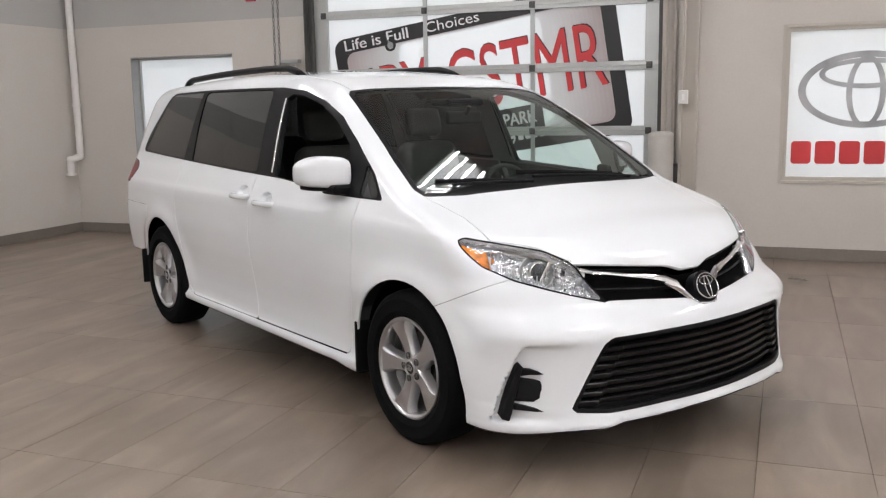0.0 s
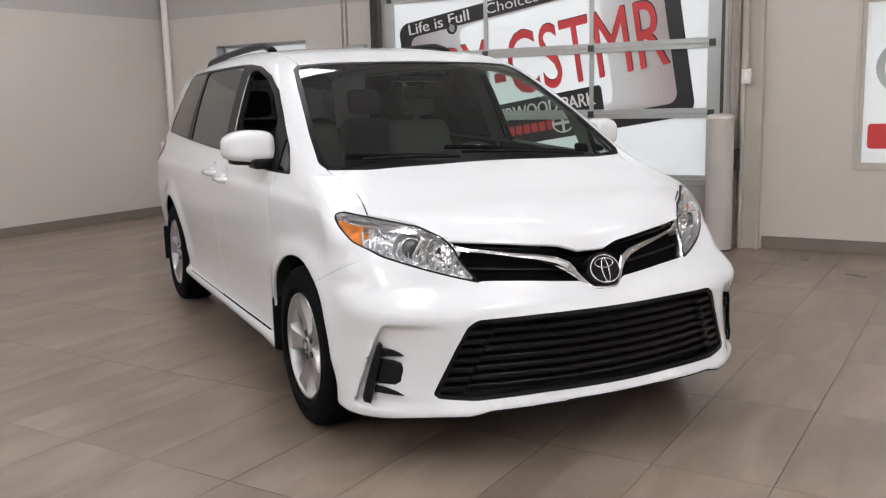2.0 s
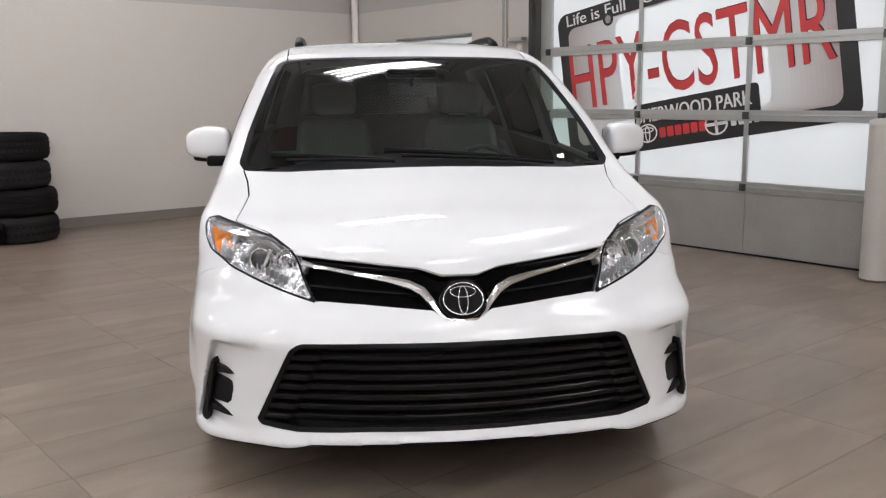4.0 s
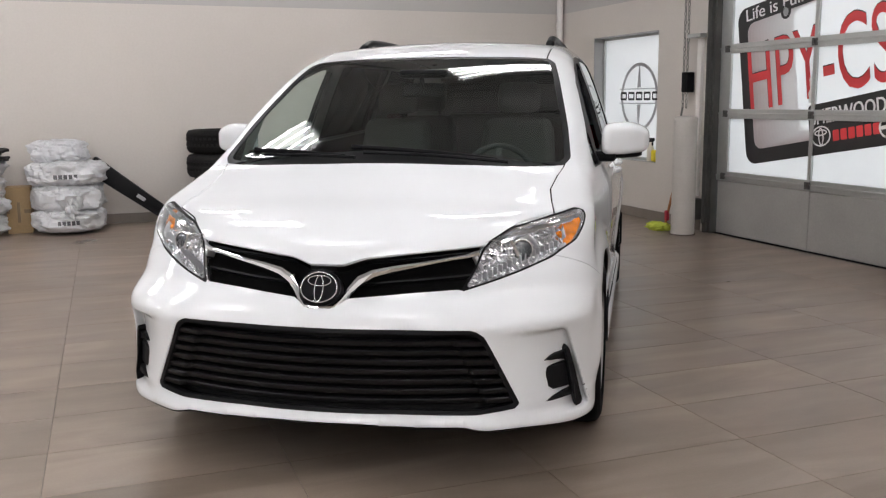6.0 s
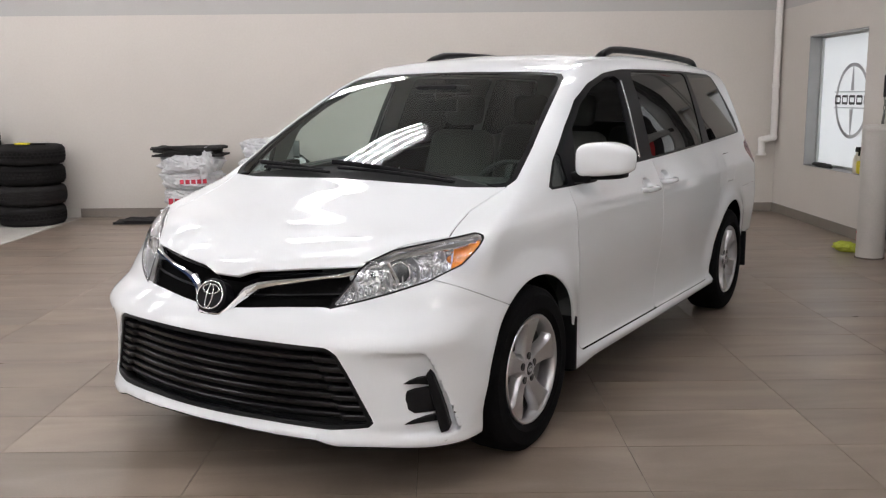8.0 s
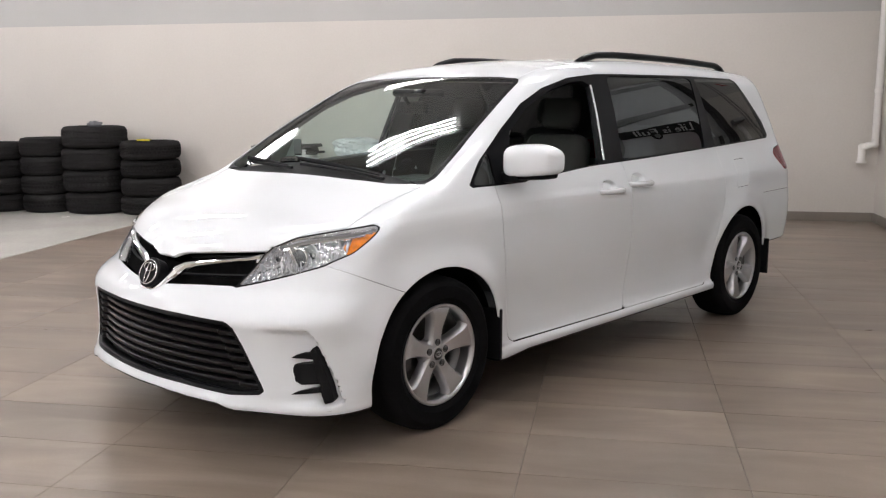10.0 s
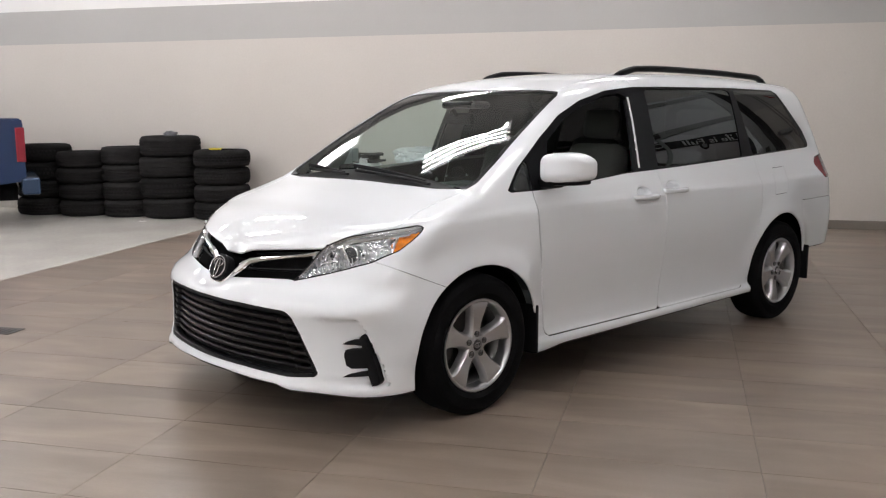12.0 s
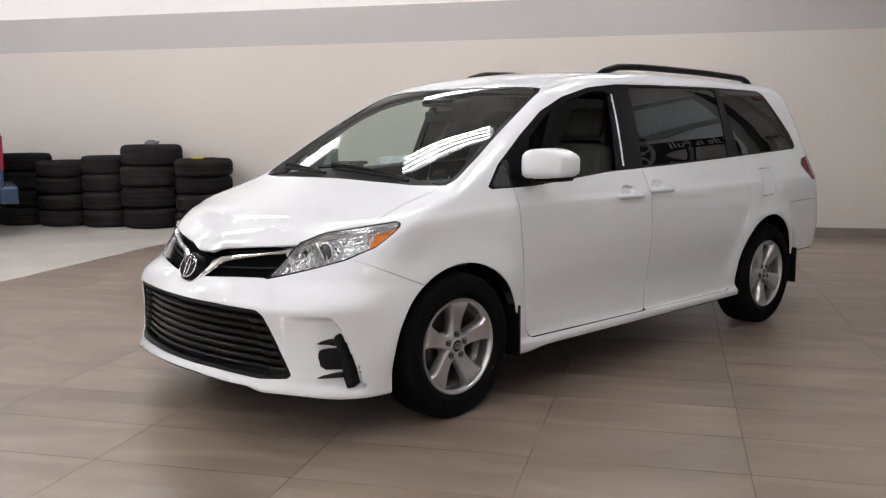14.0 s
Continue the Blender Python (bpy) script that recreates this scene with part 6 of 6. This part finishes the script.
part("tape", boxes((0.16, 0.162, -0.018, 0.012, 0.12, 0.34)), TAPE, carton)


def floor_mat(x, y, z, lx, ly, thick, seed, label, layers):
    ob = thing("floor_mat", pose(x, y, z), label, "floor mat")
    for k in range(layers):
        bm = bmesh.new()
        n, m = 24, 10
        grid = [[bm.verts.new(((i / m - 0.5) * lx, (j / n - 0.5) * ly * (1.0, 0.72, 0.86)[k % 3], thick * k)) for j in range(n + 1)] for i in range(m + 1)]
        for i in range(m):
            for j in range(n):
                bm.faces.new((grid[i][j], grid[i + 1][j], grid[i + 1][j + 1], grid[i][j + 1]))
        top = bmesh.ops.extrude_face_region(bm, geom=list(bm.faces))
        for v in top["geom"]:
            if isinstance(v, bmesh.types.BMVert):
                v.co.z += thick * 0.9
        for v in bm.verts:
            w = noise.noise(Vector((v.co.x * 4, v.co.y * 4, seed + k)))
            v.co.x += 0.05 * w
            v.co.y += 0.09 * noise.noise(Vector((v.co.x * 9, seed, k * 3.7))) + 0.04 * (k % 2) - 0.02 * k
            v.co.z += (0.022 * w + 0.012 * noise.noise(Vector((v.co.x * 14, v.co.y * 9, k)))) * (1 if k else 0.25) + 0.008
        bmesh.ops.recalc_face_normals(bm, faces=bm.faces)
        part("mat_layer", bm, CARPET, ob)


floor_mat(-7.72, 1.88, 0.80, 0.46, 0.80, 0.028, 2, "black carpet floor mats piled on bagged tyres", 4)
floor_mat(-7.72, 1.25, 0.0, 0.32, 0.64, 0.022, 7, "folded black carpet mats lying on the floor", 2)

# long black cover leaning from the bags to the floor
cover = thing("leaning_panel", pose(-7.86, 3.58, 0.36), "long black trim panel leaning on bagged tyres", "panel")
bm = bmesh.new()
box(bm, -0.05, 0.05, -0.62, 0.56, -0.10, 0.10, bevel=0.03)
for v in bm.verts:
    v.co.z *= 1 - 0.35 * max(0, v.co.y) / 0.56
    v.co.x += 0.04 * math.cos(v.co.y * 2)
bm.transform(pose(0, 0, 0, -38, 0, 0))
part("panel_body", bm, PLASTIC, cover, "", True).data.set_sharp_from_angle(angle=radians(40))
bm = boxes((0.08, 0.092, -0.02, 0.08, -0.02, 0.02), bevel=0.004)
bm.transform(pose(0, 0, 0, -38, 0, 0))
part("clip", bm, STEEL, cover)
bm = bmesh.new()
bmesh.ops.create_icosphere(bm, subdivisions=4, radius=1.0)
for v in bm.verts:
    d = 1 + 0.35 * noise.noise(v.co * 2.2) + 0.1 * noise.noise(v.co * 8)
    v.co = (v.co.x * 0.14 * d, v.co.y * 0.20 * d, max(v.co.z, -0.7) * 0.15 * d + 0.1)
zmin = min(v.co.z for v in bm.verts)
bm.transform(Matrix.Translation((-7.48, 4.15, -zmin)))
link("black_bag", bm, TRIM, smooth=True, label="crumpled black plastic bag by the tyre stack", category="bag")


# ---- the blue pickup, of which only the tail comes into view: along y, its tail towards +y ----
truck = thing("pickup_truck", pose(-6.77, -2.54, 0, 0, 0, 42), "dark blue pickup truck with a red tail lamp", "car")
bm = bmesh.new()
prof = [(-0.0, 0.62), (-0.0, 1.36), (-0.02, 1.41), (-2.1, 1.42), (-2.1, 0.55), (-1.45, 0.55), (-1.40, 0.78), (-1.25, 0.93), (-1.0, 0.98), (-0.75, 0.93), (-0.60, 0.78), (-0.55, 0.55)]
ra = [bm.verts.new((-0.9, y, z)) for y, z in prof]
rb = [bm.verts.new((0.92 if z < 1.3 else 0.88, y, z)) for y, z in prof]
bm.faces.new(ra)
bm.faces.new(rb)
for i in range(len(prof)):
    j = (i + 1) % len(prof)
    bm.faces.new((ra[i], ra[j], rb[j], rb[i]))
bmesh.ops.recalc_face_normals(bm, faces=bm.faces)
bmesh.ops.bevel(bm, geom=list(bm.edges), offset=0.018, segments=2, affect="EDGES")
part("bed", bm, BLUE_PAINT, truck, "dark blue truck bed", True).data.set_sharp_from_angle(angle=radians(40))
bm = bmesh.new()
prof = [(-2.12, 0.5), (-2.12, 1.42), (-2.3, 1.9), (-3.4, 1.9), (-4.1, 1.35), (-5.4, 1.2), (-5.5, 0.9), (-5.5, 0.5)]
ra = [bm.verts.new((-0.92 if z < 1.5 else -0.75, y, z)) for y, z in prof]
rb = [bm.verts.new((0.92 if z < 1.5 else 0.75, y, z)) for y, z in prof]
bm.faces.new(ra)
bm.faces.new(rb)
for i in range(len(prof)):
    j = (i + 1) % len(prof)
    bm.faces.new((ra[i], ra[j], rb[j], rb[i]))
bmesh.ops.recalc_face_normals(bm, faces=bm.faces)
bmesh.ops.bevel(bm, geom=list(bm.edges), offset=0.04, segments=2, affect="EDGES")
part("cab", bm, BLUE_PAINT, truck, "", True).data.set_sharp_from_angle(angle=radians(40))
part("cab_window", boxes((0.80, 0.86, -3.4, -2.4, 1.42, 1.8), bevel=0.02), TRIM, truck)
for s in (-0.82, 0.85):
    part("tail_lamp", boxes((s if s < 0 else s + 0.025, s + 0.05 if s < 0 else s + 0.075, -0.10, 0.012, 0.86, 1.30), bevel=0.012), TAIL_RED, truck, "red upright tail lamp")
bumper = part("rear_bumper", boxes((-0.92, 0.95, -0.06, 0.16, 0.44, 0.66), bevel=0.03), mat("blue_grey_bumper", (0.035, 0.06, 0.11), 0.25, metal=0.4, vary=0.1), truck, "shiny blue-grey rear bumper")
for y in (-1.0, -4.75):
    for x in (-0.78, 0.78):
        w = part("wheel", lathe([(0.21, -0.11), (0.36, -0.12), (0.385, -0.08), (0.385, 0.08), (0.36, 0.12), (0.21, 0.11), (0.19, 0.06), (0.05, 0.05), (0.001, 0.05)], 40, "X"), RUBBER, truck, "", True)
        w.location = (x, y, 0.385)
        w.data.set_sharp_from_angle(angle=radians(40))
        part("truck_rim", lathe([(0.2, -0.1), (0.2, 0.1), (0.19, 0.1), (0.06, 0.085), (0.001, 0.085)], 30, "X"), ALLOY, w, "", True)
part("chassis", boxes((-0.6, 0.6, -5.4, -0.1, 0.35, 0.56)), VOID, truck)

# ---- floor tiles, 0.895 by 0.4475 m, the nearest ones single ----
floor = bpy.data.objects["floor"]
PX, PY, X0, Y0, JOINT = 0.4475, 0.8925, 0.425, 2.965, 0.0024


def tile_bm(bm, x0, x1, y0, y1):
    b = 0.0003
    lo = [bm.verts.new(p) for p in ((x0, y0, -0.006), (x1, y0, -0.006), (x1, y1, -0.006), (x0, y1, -0.006))]
    hi = [bm.verts.new(p) for p in ((x0 + b, y0 + b, 0.0), (x1 - b, y0 + b, 0.0), (x1 - b, y1 - b, 0.0), (x0 + b, y1 - b, 0.0))]
    for i in range(4):
        j = (i + 1) % 4
        bm.faces.new((lo[i], lo[j], hi[j], hi[i]))
    bm.faces.new(hi)


tile_mesh = None
far = bmesh.new()
for i in range(-20, 19):
    for j in range(-3, 7):
        x0, x1 = X0 + PX * i, X0 + PX * (i + 1)
        y0, y1 = Y0 + PY * j, Y0 + PY * (j + 1)
        x0, x1, y0, y1 = max(x0, XW), min(x1, XE), max(y0, 0.28), min(y1, YW)
        if x1 - x0 < 0.02 or y1 - y0 < 0.02:
            continue
        whole = x1 - x0 > PX - 0.001 and y1 - y0 > PY - 0.001
        if whole and -6.0 < x0 < 3.0:
            if tile_mesh is None:
                bm = bmesh.new()
                tile_bm(bm, JOINT / 2, PX - JOINT / 2, JOINT / 2, PY - JOINT / 2)
                tile_mesh = bpy.data.meshes.new("floor_tile")
                bm.to_mesh(tile_mesh)
                bm.free()
                tile_mesh.materials.append(TILE)
            ob = new("floor_tile", tile_mesh)
            ob.parent = floor
            ob.location = (x0, y0, 0)
        else:
            tile_bm(far, x0 + JOINT / 2, x1 - JOINT / 2, y0 + JOINT / 2, y1 - JOINT / 2)
part("far_tiles", far, TILE, floor)["kind"] = "stuff"
